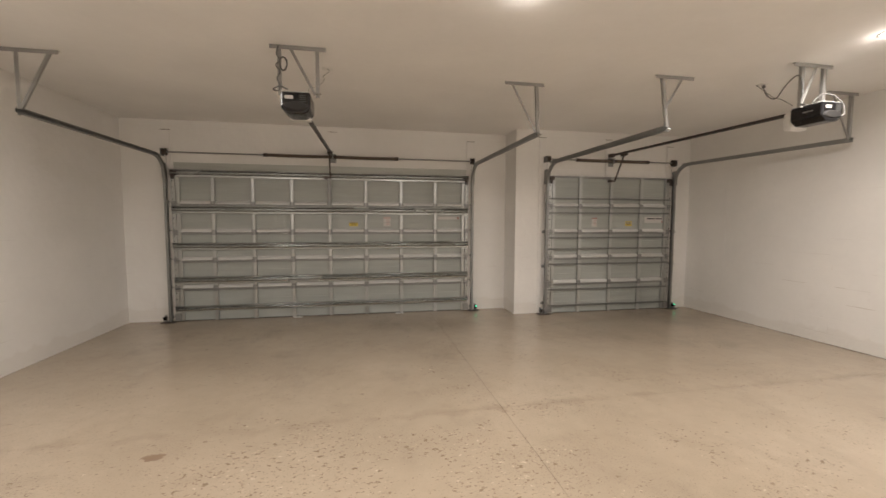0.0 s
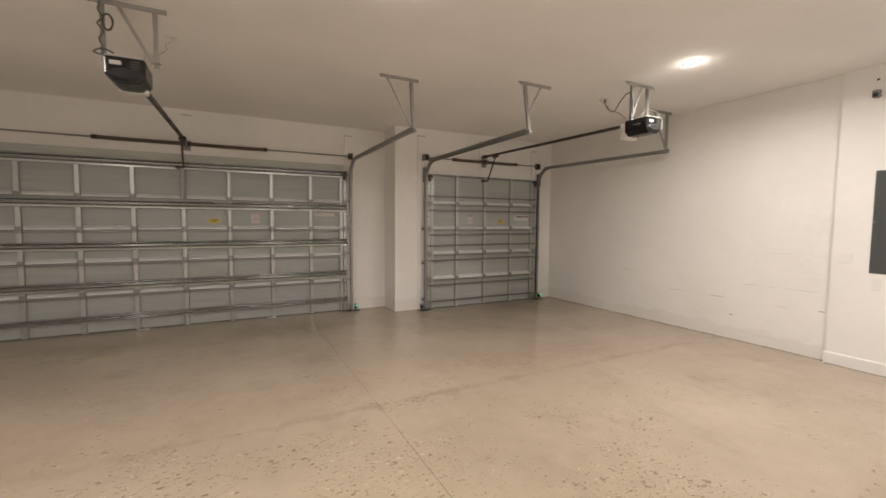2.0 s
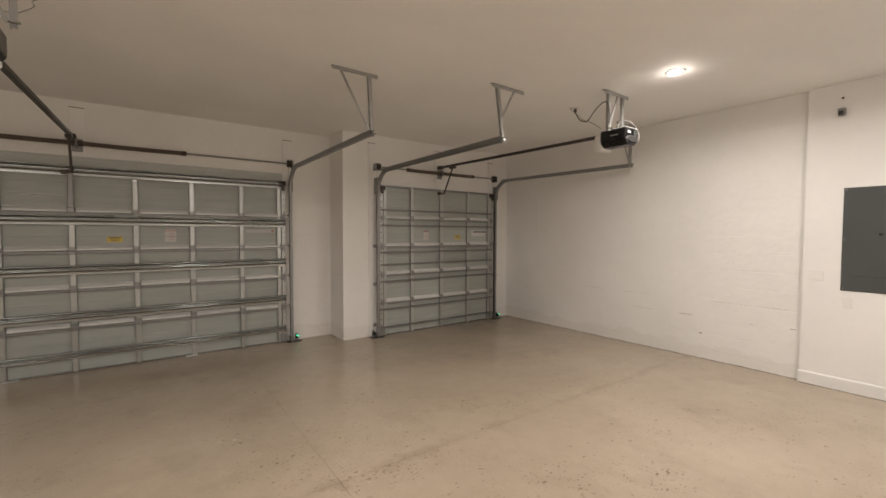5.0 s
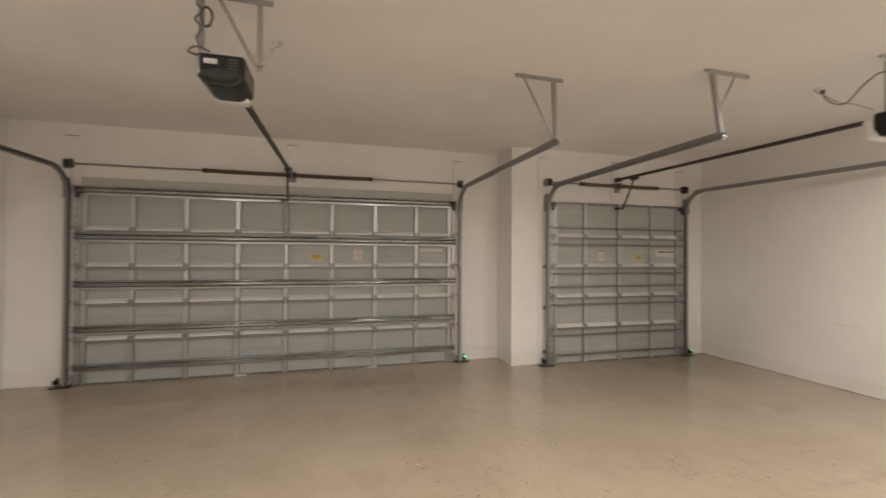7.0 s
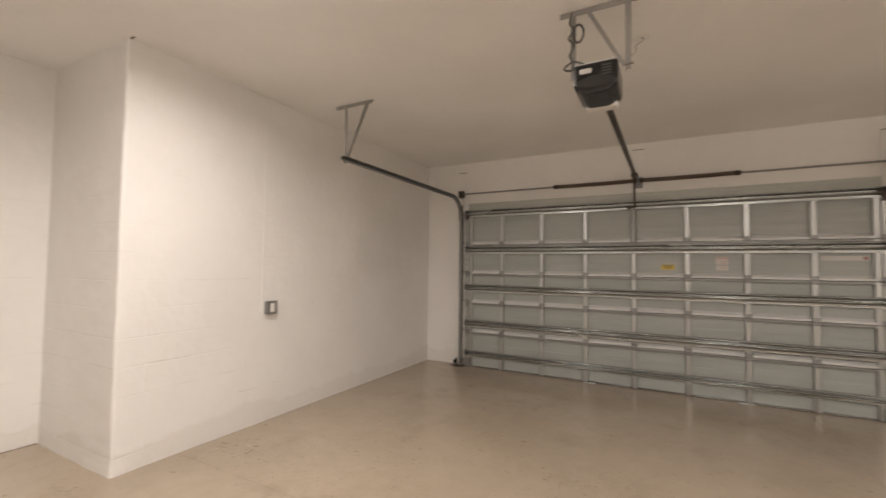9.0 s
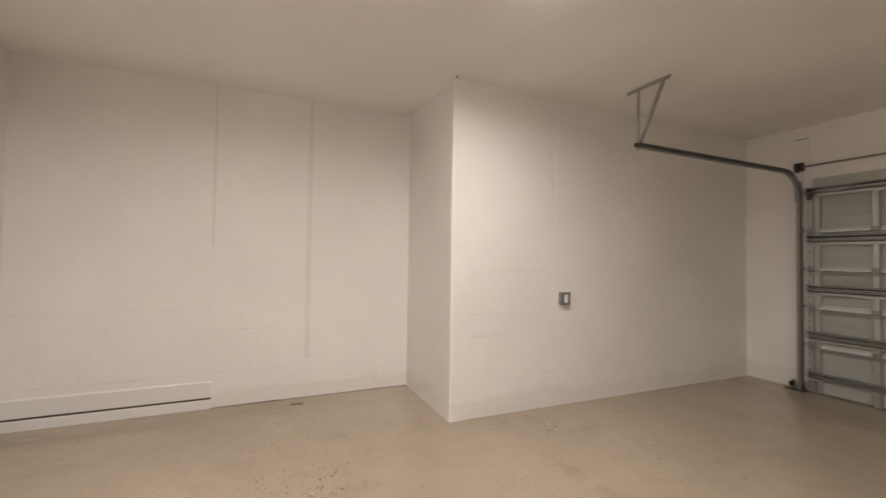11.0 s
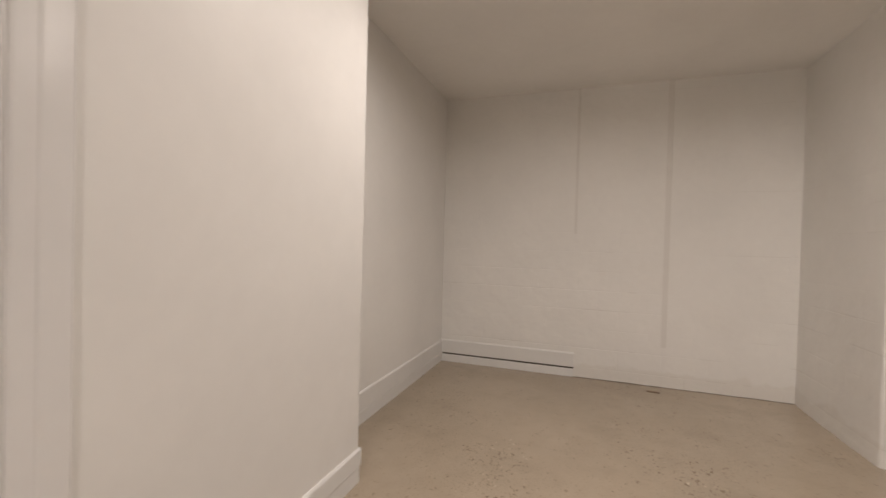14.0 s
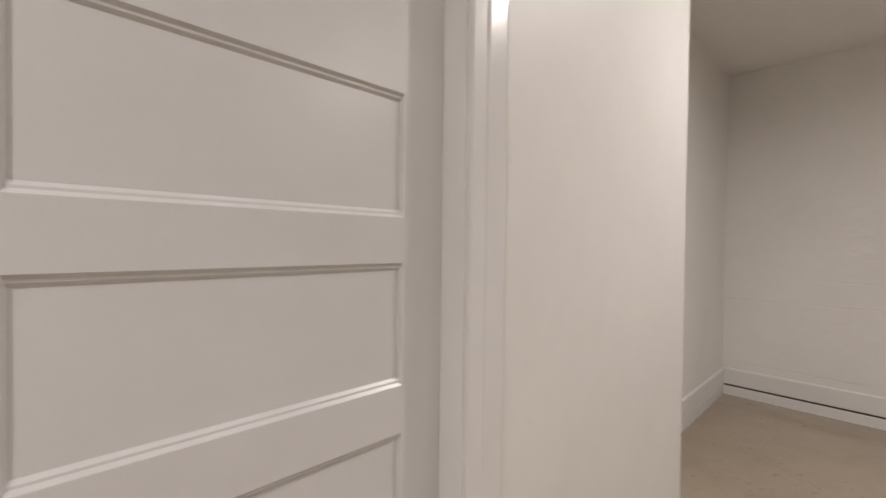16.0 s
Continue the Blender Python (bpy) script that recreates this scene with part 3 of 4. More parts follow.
    part("retainer", box(x0, x1, y - 0.030, y + 0.012, zb - 0.004, zb + 0.012, 0.003), ZINC, d, "bright aluminium strip at the foot")
    part("weather_seal", sweep([(x0, y - 0.008, zb - 0.008), (x1, y - 0.008, zb - 0.008)], circle(0.012, 10), (0, 0, 1)), SEAL, d, "dusty grey rubber seal on the floor")
    return d, zb


def flat_label(name, d, x, y, z, w, h, mat, label=""):
    return part(name, box(x - w / 2, x + w / 2, y - 0.0015, y + 0.0005, z - h / 2, z + h / 2), mat, d, label)


wide, ZB = garage_door(LD0, LD1, DOOR_Y - 0.062, 8, (0.208, 0.668, 1.222, 1.815, 2.395), (), "wide grey sectional steel garage door, shut, seen from inside")
yl = DOOR_Y - 0.062
st = flat_label("warning_label", wide, 0.325, yl, 1.555, 0.155, 0.075, YELLOW, "yellow warning label with illegible print")
for k in range(3):
    flat_label("print_bar", st, 0.325, yl - 0.0015, 1.575 - 0.018 * k, 0.12 - 0.02 * k, 0.006, INK)
st = flat_label("notice_label", wide, 0.905, yl, 1.60, 0.125, 0.165, PAPER, "pale notice label with a red strip")
flat_label("print_bar", st, 0.905, yl - 0.0015, 1.665, 0.125, 0.028, PINK)
for k in range(4):
    flat_label("print_bar", st, 0.92, yl - 0.0015, 1.625 - 0.026 * k, 0.06, 0.010, PINK)
st = flat_label("maker_label", wide, 2.02, yl, 1.665, 0.40, 0.050, PAPER, "long pale maker's label")
flat_label("print_bar", st, 2.19, yl - 0.0015, 1.665, 0.04, 0.035, RED)
# pale strips added for the bright spots of light along the door foot
for q in (-0.62, 1.12):
    bm = box(q - 0.07, q + 0.07, yl - 0.060, yl - 0.032, ZB - 0.010, ZB - 0.003, 0.002)
    part("leak_strip", bm, LEDGE, wide, "short pale strip standing for light under the door")
bm = box(-0.095, -0.045, yl - 0.062, yl - 0.043, ZB + 1.93, ZB + 2.40, 0.004)
box(-0.105, -0.035, yl - 0.078, yl - 0.050, ZB + 1.90, ZB + 1.96, 0.006, bm=bm)
part("operator_bracket", bm, ZINC_DULL, wide, "dull steel bracket for the opener arm")
yr = PIER_Y - 0.062
single, ZR = garage_door(RD0, RD1, yr, 4, (), (0.132, 0.425, 0.880, 1.152, 1.350, 1.790, 2.040), "single grey sectional steel garage door, shut, seen from inside")
st = flat_label("notice_label", single, 4.60, yr, 1.60, 0.10, 0.16, PAPER, "pale notice label with a red strip")
flat_label("print_bar", st, 4.60, yr - 0.0015, 1.670, 0.10, 0.022, RED)
for k in range(4):
    flat_label("print_bar", st, 4.61, yr - 0.0015, 1.63 - 0.026 * k, 0.05, 0.010, PINK)
st = flat_label("warning_label", single, 5.29, yr, 1.575, 0.14, 0.085, YELLOW, "yellow warning label with illegible print")
for k in range(3):
    flat_label("print_bar", st, 5.29, yr - 0.0015, 1.597 - 0.020 * k, 0.10 - 0.015 * k, 0.006, INK)
st = flat_label("maker_label", single, 5.82, yr, 1.64, 0.40, 0.12, PAPER, "long pale maker's label with black print")
flat_label("print_bar", st, 5.75, yr - 0.0015, 1.667, 0.16, 0.022, INK)
flat_label("print_bar", st, 5.92, yr - 0.0015, 1.667, 0.14, 0.022, INK)
flat_label("print_bar", st, 5.985, yr - 0.0015, 1.610, 0.03, 0.025, RED)
bm = box(3.83, 3.99, yr - 0.030, yr - 0.002, 0.835, 0.870, 0.006)
tube([(3.99, yr - 0.018, 0.85), (4.05, yr - 0.018, 0.86)], 0.007, 8, bm)
part("slide_lock", bm, LEDGE, single, "galvanised slide lock")
for k in range(3):
    flat_label("screw", single, 6.035, yr, 0.30 - 0.03 * k + ZR, 0.014, 0.014, GAP)


# ---- door tracks, springs ----
C_TRACK = [(-0.026, -0.020), (0.026, -0.020), (0.026, 0.020), (0.014, 0.020), (0.014, 0.017), (0.023, 0.017), (0.023, -0.017), (-0.023, -0.017),
           (-0.023, 0.017), (-0.014, 0.017), (-0.014, 0.020), (-0.026, 0.020)]


def track(x, y, sgn, y_end, z_end, label, x_end=None, brackets=()):
    """One track: upright, bend and level run; sgn points to the outside of the door."""
    z0 = floor_z(y)
    t = thing("door_track", (x, y, z0), label, "track", "garage door tracks")
    r = 0.33
    zt = z_end - r
    upright = [(x, y, z0 + 0.005), (x, y, zt)]
    bend = [(x, y - r + r * math.cos(a), zt + r * math.sin(a)) for a in [math.pi / 2 * k / 12 for k in range(13)]]
    xe = x if x_end is None else x_end
    level = [bend[-1], (xe, y_end, z_end)]
    part("upright", sweep(upright, C_TRACK, (0, 1, 0)), ZINC_DULL, t)
    part("bend", sweep([upright[-1]] + bend[1:], [(b, a) for a, b in C_TRACK], (1, 0, 0)), ZINC_DULL, t)
    bm = sweep(level, [(b, a) for a, b in C_TRACK], (1, 0, 0))
    angle_bar((x + sgn * 0.024, y - r * 0.5, z_end + 0.028), (xe + sgn * 0.024, y_end, z_end + 0.028), (1, 0, 0), 0.036, 0.003, bm)
    part("level_run", bm, ZINC_DULL, t)
    for k, z in enumerate(brackets):
        bm = box(min(x + sgn * 0.010, x + sgn * 0.075), max(x + sgn * 0.010, x + sgn * 0.075), y + 0.022, y + 0.026, z - 0.025, z + 0.025)
        box(min(x + sgn * 0.018, x + sgn * 0.022), max(x + sgn * 0.018, x + sgn * 0.022), y - 0.015, y + 0.10, z - 0.02, z + 0.02, 0, bm)
        part("jamb_bracket", bm, ZINC_DULL, t)
    part("foot_plate", box(x - 0.055 - (0.08 if sgn < 0 else 0.02), x + 0.055 + (0.08 if sgn > 0 else 0.02), y - 0.07, y + 0.06, z0 + 0.001, z0 + 0.011, 0.003), DARK_STEEL, t, "dark plate on the floor")
    # flag plate between upright, bend and wall
    bm = box(min(x + sgn * 0.020, x + sgn * 0.024), max(x + sgn * 0.020, x + sgn * 0.024), y - 0.05, y + 0.10, zt - 0.02, zt + 0.24, 0.002)
    part("flag_plate", bm, ZINC_DULL, t)
    return t


def hanger(name, x0, x1, y, xv, xd, z_low, label, twin=None, lean=(0.0, 0.0), meet=1.0):
    """Ceiling hanger of punched angle: a plate, an upright and a brace."""
    t = thing(name, ((x0 + x1) / 2, y, CEIL), label, "bracket", "ceiling brackets")
    part("plate", angle_bar((x0, y, CEIL - 0.004), (x1, y, CEIL - 0.004), (0, 1, 0), 0.036), HANGER_STEEL, t)
    top, low = Vector((xv, y, CEIL - 0.02)), Vector((xv + lean[0], y + lean[1], z_low))
    bm = angle_bar(top, low, (1, 0, 0), 0.034)
    part("upright", bm, HANGER_STEEL, t)
    part("brace", angle_bar((xd, y + 0.012, CEIL - 0.02), top.lerp(low, meet) + Vector((0.01 if xd > xv else -0.01, 0.012, 0.03)), (0, 1, 0), 0.026), HANGER_STEEL, t)
    if twin is not None:
        part("upright", angle_bar((twin, y, CEIL - 0.02), (twin, y, z_low), (1, 0, 0), 0.034), HANGER_STEEL, t)
    part("bolt", tube([low + Vector((-0.02, -0.01, 0.03)), low + Vector((0.03, -0.01, 0.03))], 0.008, 6), ZINC, t)
    return t


YT_L, YT_R = DOOR_Y - 0.105, PIER_Y - 0.105
TRACK = "bent galvanised track beside the garage door"
HANG = "punched galvanised angle bracket hung from the ceiling"
track(LD0 - 0.075, YT_L, -1, 5.10, 2.615, TRACK)
track(LD1 + 0.075, YT_L, 1, 5.08, 2.615, TRACK)
track(RD0 - 0.030, YT_R, -1, 4.50, 2.610, TRACK, None, (0.16, 0.82, 1.43))
track(RD1 + 0.060, YT_R, 1, 4.68, 2.640, TRACK, 6.42, (0.82, 1.43))
hanger("track_hanger", -2.78, -2.31, 5.20, -2.66, -2.38, 2.60, HANG)
hanger("track_hanger", 2.08, 2.55, 5.16, 2.47, 2.18, 2.60, HANG, lean=(0.03, 0.0))
hanger("track_hanger", 3.60, 4.07, 4.63, 3.70, 3.95, 2.60, HANG, lean=(0.04, -0.05), meet=0.62)
hanger("track_hanger", 6.02, 6.47, 4.70, 6.41, 6.12, 2.62, HANG)
hanger("opener_hanger", -0.33, 0.16, 4.64, 0.08, -0.14, 2.76, HANG, twin=-0.25)
hanger("opener_hanger", 4.70, 5.17, 4.05, 4.83, 5.00, 2.78, HANG, twin=5.10)


def torsion(x0, x1, y, z, s0, s1, label):
    """Shaft, two springs, drums and cables above a door."""
    t = thing("torsion_spring", ((x0 + x1) / 2, y, z), label, "door spring", "garage door springs")
    part("shaft", tube([(x0 - 0.03, y, z), (x1 + 0.03, y, z)], 0.0125, 12), ZINC_DULL, t, "thin steel shaft")
    xm = (s0 + s1) / 2
    for a, b in ((s0, xm - 0.03), (xm + 0.03, s1)):
        bm = bmesh.new()
        turns = int((b - a) / 0.012)
        pts = [(a + (b - a) * k / (turns * 2), 0, 0) for k in range(turns * 2 + 1)]
        bm2 = sweep([(p[0], y, z) for p in pts], circle(0.029, 10), (0, 0, 1), bm)
        bm2.verts.ensure_lookup_table()
        for k, v in enumerate(bm2.verts):
            if (k // 10) % 2:
                v.co.y = y + (v.co.y - y) * 0.86
                v.co.z = z + (v.co.z - z) * 0.86
            # a heavy coil sags between its cones
            v.co.z -= 0.004 * math.sin(math.pi * (v.co.x - a) / (b - a))
        part("spring", bm2, SPRING_STEEL, t, "dark brown coiled spring", smooth=False)
        for q in (a, b):
            part("cone", tube([(q - 0.03, y, z), (q + 0.03, y, z)], 0.030, 12), DARK_STEEL, t)
    bm = box(xm - 0.012, xm + 0.012, y - 0.03, y + 0.09, z - 0.05, z + 0.05, 0.003)
    box(xm - 0.05, xm + 0.05, y + 0.07, y + 0.085, z - 0.09, z + 0.06, 0.003, bm)
    part("centre_bearing", bm, ZINC_DULL, t)
    for sgn, q in ((1, x0), (-1, x1)):
        bm = tube([(q - 0.028, y, z), (q - 0.015, y, z)], 0.056, 16)
        tube([(q - 0.015, y, z), (q + 0.015, y, z)], 0.046, 16, bm)
        tube([(q + 0.015, y, z), (q + 0.028, y, z)], 0.056, 16, bm)
        drum = part("cable_drum", bm, DARK_STEEL, t, "dark cast cable drum")
        part("cable", tube([(q, y + 0.046, z), (q, y + 0.046, floor_z(y) + 0.10)], 0.0022, 5), ZINC_DULL, drum)
        part("end_bearing", box(q - sgn * 0.045, q - sgn * 0.041, y - 0.045, y + 0.10, z - 0.06, z + 0.05, 0.001), ZINC_DULL, t)
    return t


SPRING = "torsion shaft with dark springs and cable drums over the door"
torsion(-2.575, 2.435, DOOR_Y - 0.105, 2.69, -1.08, 1.07, SPRING)
torsion(3.66, 6.15, PIER_Y - 0.105, 2.695, 4.22, 5.60, SPRING)


def pad(x, y, z0, z1, w=0.14):
    bm = box(x - w / 2, x + w / 2, y - 0.019, y + 0.001, z0, z1, 0.003)
    ob = part("spring_pad", bm, WALL)
    tagged(ob, "white painted board fixed to the wall behind the spring", "board", "spring pads")
    # dark strip painted as the shade of the gap above the board
    part("gap_line", box(x - w / 2, x + w / 2, y - 0.012, y + 0.001, z1 + 0.0005, z1 + 0.009), JOINT, ob, "dark strip drawn as the shaded gap along the top")


for x, top in ((-2.60, 3.05), (-0.005, 3.12), (2.43, 3.05)):
    pad(x, DOOR_Y, 2.42, top)
for x, top in ((3.60, 3.07), (4.89, 3.08), (6.15, 3.00)):
    pad(x, PIER_Y, 2.42, top)
# header boards over the doors
tagged(part("header_trim_wide", box(LD0 - 0.10, LD1 + 0.10, DOOR_Y - 0.016, DOOR_Y + 0.001, DTOP - 0.025, 2.535, 0.002), WALL), "white painted header board over the wide door", "trim", kind="structure")
tagged(part("header_trim_single", box(RD0 - 0.10, RD1 + 0.10, PIER_Y - 0.016, PIER_Y + 0.001, DTOP - 0.025, 2.535, 0.002), WALL), "white painted header board over the single door", "trim", kind="structure")
# jamb boards beside the single door
tagged(part("jamb_trim", box(RD0 - 0.145, RD0 + 0.01, PIER_Y - 0.012, PIER_Y + 0.001, floor_z(PIER_Y), 2.42, 0.002), WALL), "white painted jamb board beside the single door", "trim", kind="structure")
tagged(part("jamb_trim", box(RD1 - 0.01, RD1 + 0.145, PIER_Y - 0.012, PIER_Y + 0.001, floor_z(PIER_Y), 2.42, 0.002), WALL), "white painted jamb board beside the single door", "trim", kind="structure")


# ---- safety sensors at the feet of the doors ----
def safety_eye(x, y, lit):
    z0 = floor_z(y)
    t = thing("safety_sensor", (x, y, z0), "small black safety sensor with a green light" if lit else "small black safety sensor beside the track", "sensor", "door safety sensors")
    bm = box(x - 0.022, x + 0.022, y - 0.035, y + 0.03, z0 + 0.045, z0 + 0.10, 0.008, seg=2)
    part("body", bm, PLASTIC, t)
    bm = box(x - 0.045, x + 0.045, y - 0.02, y + 0.02, z0 + 0.001, z0 + 0.006)
    box(x - 0.02, x + 0.02, y + 0.030, y + 0.033, z0 + 0.001, z0 + 0.12, 0, bm)
    part("mount", bm, ZINC_DULL, t)
    if lit:
        part("light", box(x - 0.014, x + 0.018, y - 0.038, y - 0.034, z0 + 0.087, z0 + 0.097, 0.001), LED, t, "green indicator light")
    return t


safety_eye(LD0 - 0.15, YT_L - 0.02, False)
safety_eye(LD1 + 0.145, YT_L - 0.02, True)
safety_eye(RD0 - 0.115, YT_R - 0.02, False)
safety_eye(RD1 + 0.125, YT_R - 0.02, True)


# ---- openers ----
def opener(x, y, z, xe, ye, ze, y_arm, lens_front, label):
    """A motor unit with its rail to the header; y runs towards the door."""
    t = thing("door_opener", (x, y, z), label, "door opener", "garage door openers")
    w, dpt, h = 0.25, 0.31, 0.185
    prof = [(-w / 2, h * 0.5), (w / 2, h * 0.5), (w / 2, -h * 0.22), (w / 2 - 0.055, -h * 0.5), (-w / 2 + 0.055, -h * 0.5), (-w / 2, -h * 0.22)]
    bm = bmesh.new()
    rings = [[bm.verts.new((x + a, y + q, z + b)) for a, b in prof] for q in (-dpt / 2, dpt / 2)]
    for k in range(6):
        bm.faces.new((rings[0][k], rings[0][(k + 1) % 6], rings[1][(k + 1) % 6], rings[1][k]))
    bm.faces.new(rings[0])
    bm.faces.new(rings[1])
    bmesh.ops.bevel(bm, geom=list(bm.edges), offset=0.016, segments=2, affect="EDGES", profile=0.5)
    body = part("body", bm, PLASTIC, t, "black plastic housing")
    bm = box(x - 0.115, x + 0.115, y - 0.145, y + 0.145, z + 0.091, z + 0.100, 0.004)
    part("chassis", bm, LEDGE, t, "pale steel chassis plate")
    part("side_label", box(x - 0.088, x - 0.018, y - 0.1585, y - 0.153, z + 0.030, z + 0.060, 0.004), PAPER, body, "pale label on the housing")
    part("side_mark", box(x - 0.1275, x - 0.124, y - 0.07, y + 0.03, z + 0.018, z + 0.030, 0.0005), BOX_GREY, body, "plain grey bar on the side")
    part("control_panel", box(x + 0.030, x + 0.098, y - 0.1585, y - 0.153, z - 0.005, z + 0.074, 0.002), GAP, body)
    for k in range(4):
        part("vent", box(x + 0.038, x + 0.090, y - 0.1605, y - 0.158, z + 0.008 + 0.017 * k, z + 0.014 + 0.017 * k), PANEL_GREY, body)
    bm = bmesh.new()
    n = 20
    ring0 = [bm.verts.new((x + 0.112 * math.cos(2 * math.pi * k / n), y - 0.154, z - 0.026 + 0.040 * math.sin(2 * math.pi * k / n))) for k in range(n)]
    ring1 = [bm.verts.new((x + 0.088 * math.cos(2 * math.pi * k / n), y - 0.166, z - 0.026 + 0.030 * math.sin(2 * math.pi * k / n))) for k in range(n)]
    for k in range(n):
        bm.faces.new((ring0[k], ring0[(k + 1) % n], ring1[(k + 1) % n], ring1[k]))
    bm.faces.new(ring1)
    part("lens", bm, RUBBER, body, "dark oval lens")
    if lens_front:
        bm = box(x - 0.115, x + 0.115, y + 0.140, y + 0.245, z - 0.120, z + 0.075, 0.038, seg=3)
    else:
        bm = box(x - 0.085, x + 0.100, y + 0.080, y + 0.172, z - 0.0955, z + 0.050, 0.012, seg=3)
    part("lamp_cover", bm, LENS, t, "milky white lamp cover")
    ys = y + dpt / 2 - 0.02
    zs = z + 0.065 if lens_front else z + 0.045
    prof = [(-0.019, -0.017), (0.019, -0.017), (0.019, 0.017), (0.014, 0.017), (0.014, 0.007), (-0.014, 0.007), (-0.014, 0.017), (-0.019, 0.017)]
    rail = part("rail", sweep([(x, ys, zs), (xe, ye, ze)], prof, (1, 0, 0)), RAIL_BLACK, t, "black steel rail")
    k = (y_arm - ys) / (ye - ys)
    ax, az = x + (xe - x) * k, zs + (ze - zs) * k
    part("trolley", box(ax - 0.03, ax + 0.03, y_arm - 0.07, y_arm + 0.07, az - 0.055, az - 0.020, 0.006), DARK_STEEL, rail)
    door_y = ye - 0.02
    bm = sweep([(ax, y_arm, az - 0.04), (ax, door_y - 0.05, 2.335)], [(-0.013, -0.004), (0.013, -0.004), (0.013, 0.004), (-0.013, 0.004)], (1, 0, 0))
    sweep([(ax + 0.01, door_y - 0.05, 2.335), (ax - 0.075, door_y - 0.03, 2.335)], [(-0.012, -0.006), (0.012, -0.006), (0.012, 0.006), (-0.012, 0.006)], (0, 0, 1), bm)
    box(ax - 0.10, ax - 0.045, door_y - 0.045, door_y + 0.01, 2.315, 2.355, 0.003, bm)
    part("door_arm", bm, DARK_STEEL, t, "dark steel arm to the door")
    bm = box(xe - 0.035, xe + 0.035, ye - 0.02, ye + 0.085, ze - 0.03, ze + 0.03, 0.004)
    part("header_bracket", bm, DARK_STEEL, t)
    return t


OPEN = "black garage door opener hung from the ceiling, with rail"
opener(-0.085, 4.56, 2.645, -0.045, DOOR_Y - 0.10, 2.765, DOOR_Y - 0.30, False, OPEN)
opener(4.985, 4.03, 2.705, 4.90, PIER_Y - 0.10, 2.80, PIER_Y - 0.42, True, "black garage door opener with a milky lamp cover hung from ceiling")


def cord(name, pts, r, mat, label):
    ob = part(name, tube(smooth_line(pts), r, 6), mat, None, smooth=True)
    return tagged(ob, label, "cable")


def ceiling_socket(x, y):
    t = thing("ceiling_socket", (x, y, CEIL), "white socket plate on the ceiling", "socket", "ceiling sockets")
    part("plate", box(x - 0.057, x + 0.057, y - 0.036, y + 0.036, CEIL - 0.006, CEIL, 0.003), WHITE_PLASTIC, t)
    for s in (-0.025, 0.025):
        part("outlet_face", box(x + s - 0.016, x + s + 0.016, y - 0.014, y + 0.014, CEIL - 0.009, CEIL - 0.005, 0.002), WHITE_PLASTIC, t)
    return t


ceiling_socket(5.02, 4.66)
ceiling_socket(0.13, 5.17)
bm = box(5.028, 5.058, 4.645, 4.675, CEIL - 0.045, CEIL - 0.008, 0.006)
tagged(part("plug", bm, CORD_GREY), "black plug in the ceiling socket", "plug")
cord("power_cord", [(5.043, 4.66, CEIL - 0.04), (5.035, 4.62, CEIL - 0.12), (4.99, 4.52, CEIL - 0.20), (4.93, 4.40, CEIL - 0.23), (4.88, 4.27, CEIL - 0.15),
                    (4.84, 4.15, CEIL - 0.10), (4.81, 4.07, CEIL - 0.12), (4.815, 4.04, CEIL - 0.22), (4.83, 4.05, 2.84), (4.90, 4.08, 2.825)], 0.0062, CORD_GREY, "dark power cord from the ceiling to the opener")
cord("sensor_wire", [(4.97, 4.69, CEIL - 0.004), (4.99, 4.60, CEIL - 0.10), (4.97, 4.48, CEIL - 0.20), (4.93, 4.34, CEIL - 0.27), (4.90, 4.2, 2.84)], 0.0034, CORD_PALE, "thin pale sensor wire")
cord("wire_loop", [(4.92, 4.02, 2.825), (4.98, 3.98, 2.895), (5.06, 3.93, 2.88), (5.125, 3.89, 2.79), (5.12, 3.87, 2.70), (5.08, 3.865, 2.66)], 0.0065, CORD_PALE, "loop of pale cable over the opener")
cord("power_cord", [(-0.25, 4.60, CEIL - 0.02), (-0.262, 4.59, CEIL - 0.10), (-0.236, 4.585, CEIL - 0.15), (-0.268, 4.585, CEIL - 0.20), (-0.236, 4.59, CEIL - 0.25),
                    (-0.262, 4.59, CEIL - 0.31), (-0.24, 4.58, CEIL - 0.37), (-0.245, 4.55, CEIL - 0.43), (-0.28, 4.50, 2.775), (-0.22, 4.47, 2.795), (-0.16, 4.50, 2.78)], 0.0065, CORD_GREY, "dark power cord coiled round the hanger")
cord("sensor_wire", [(0.13, 5.15, CEIL - 0.005), (0.155, 5.10, CEIL - 0.05), (0.10, 5.02, CEIL - 0.13), (0.115, 4.95, CEIL - 0.19), (0.05, 4.85, CEIL - 0.29), (0.0, 4.75, CEIL - 0.33), (-0.02, 4.68, 2.79)], 0.0024, BOX_GREY, "thin pale sensor wire hanging from the ceiling socket")
ring = [(-0.205 + 0.030 * math.cos(a), 4.578 + 0.006 * math.sin(2 * a), CEIL - 0.185 + 0.058 * math.sin(a)) for a in [2 * math.pi * k / 14 for k in range(27)]]
cord("cord_coil", ring, 0.0072, CORD_GREY, "dark spare cord wound into a coil on the hanger")


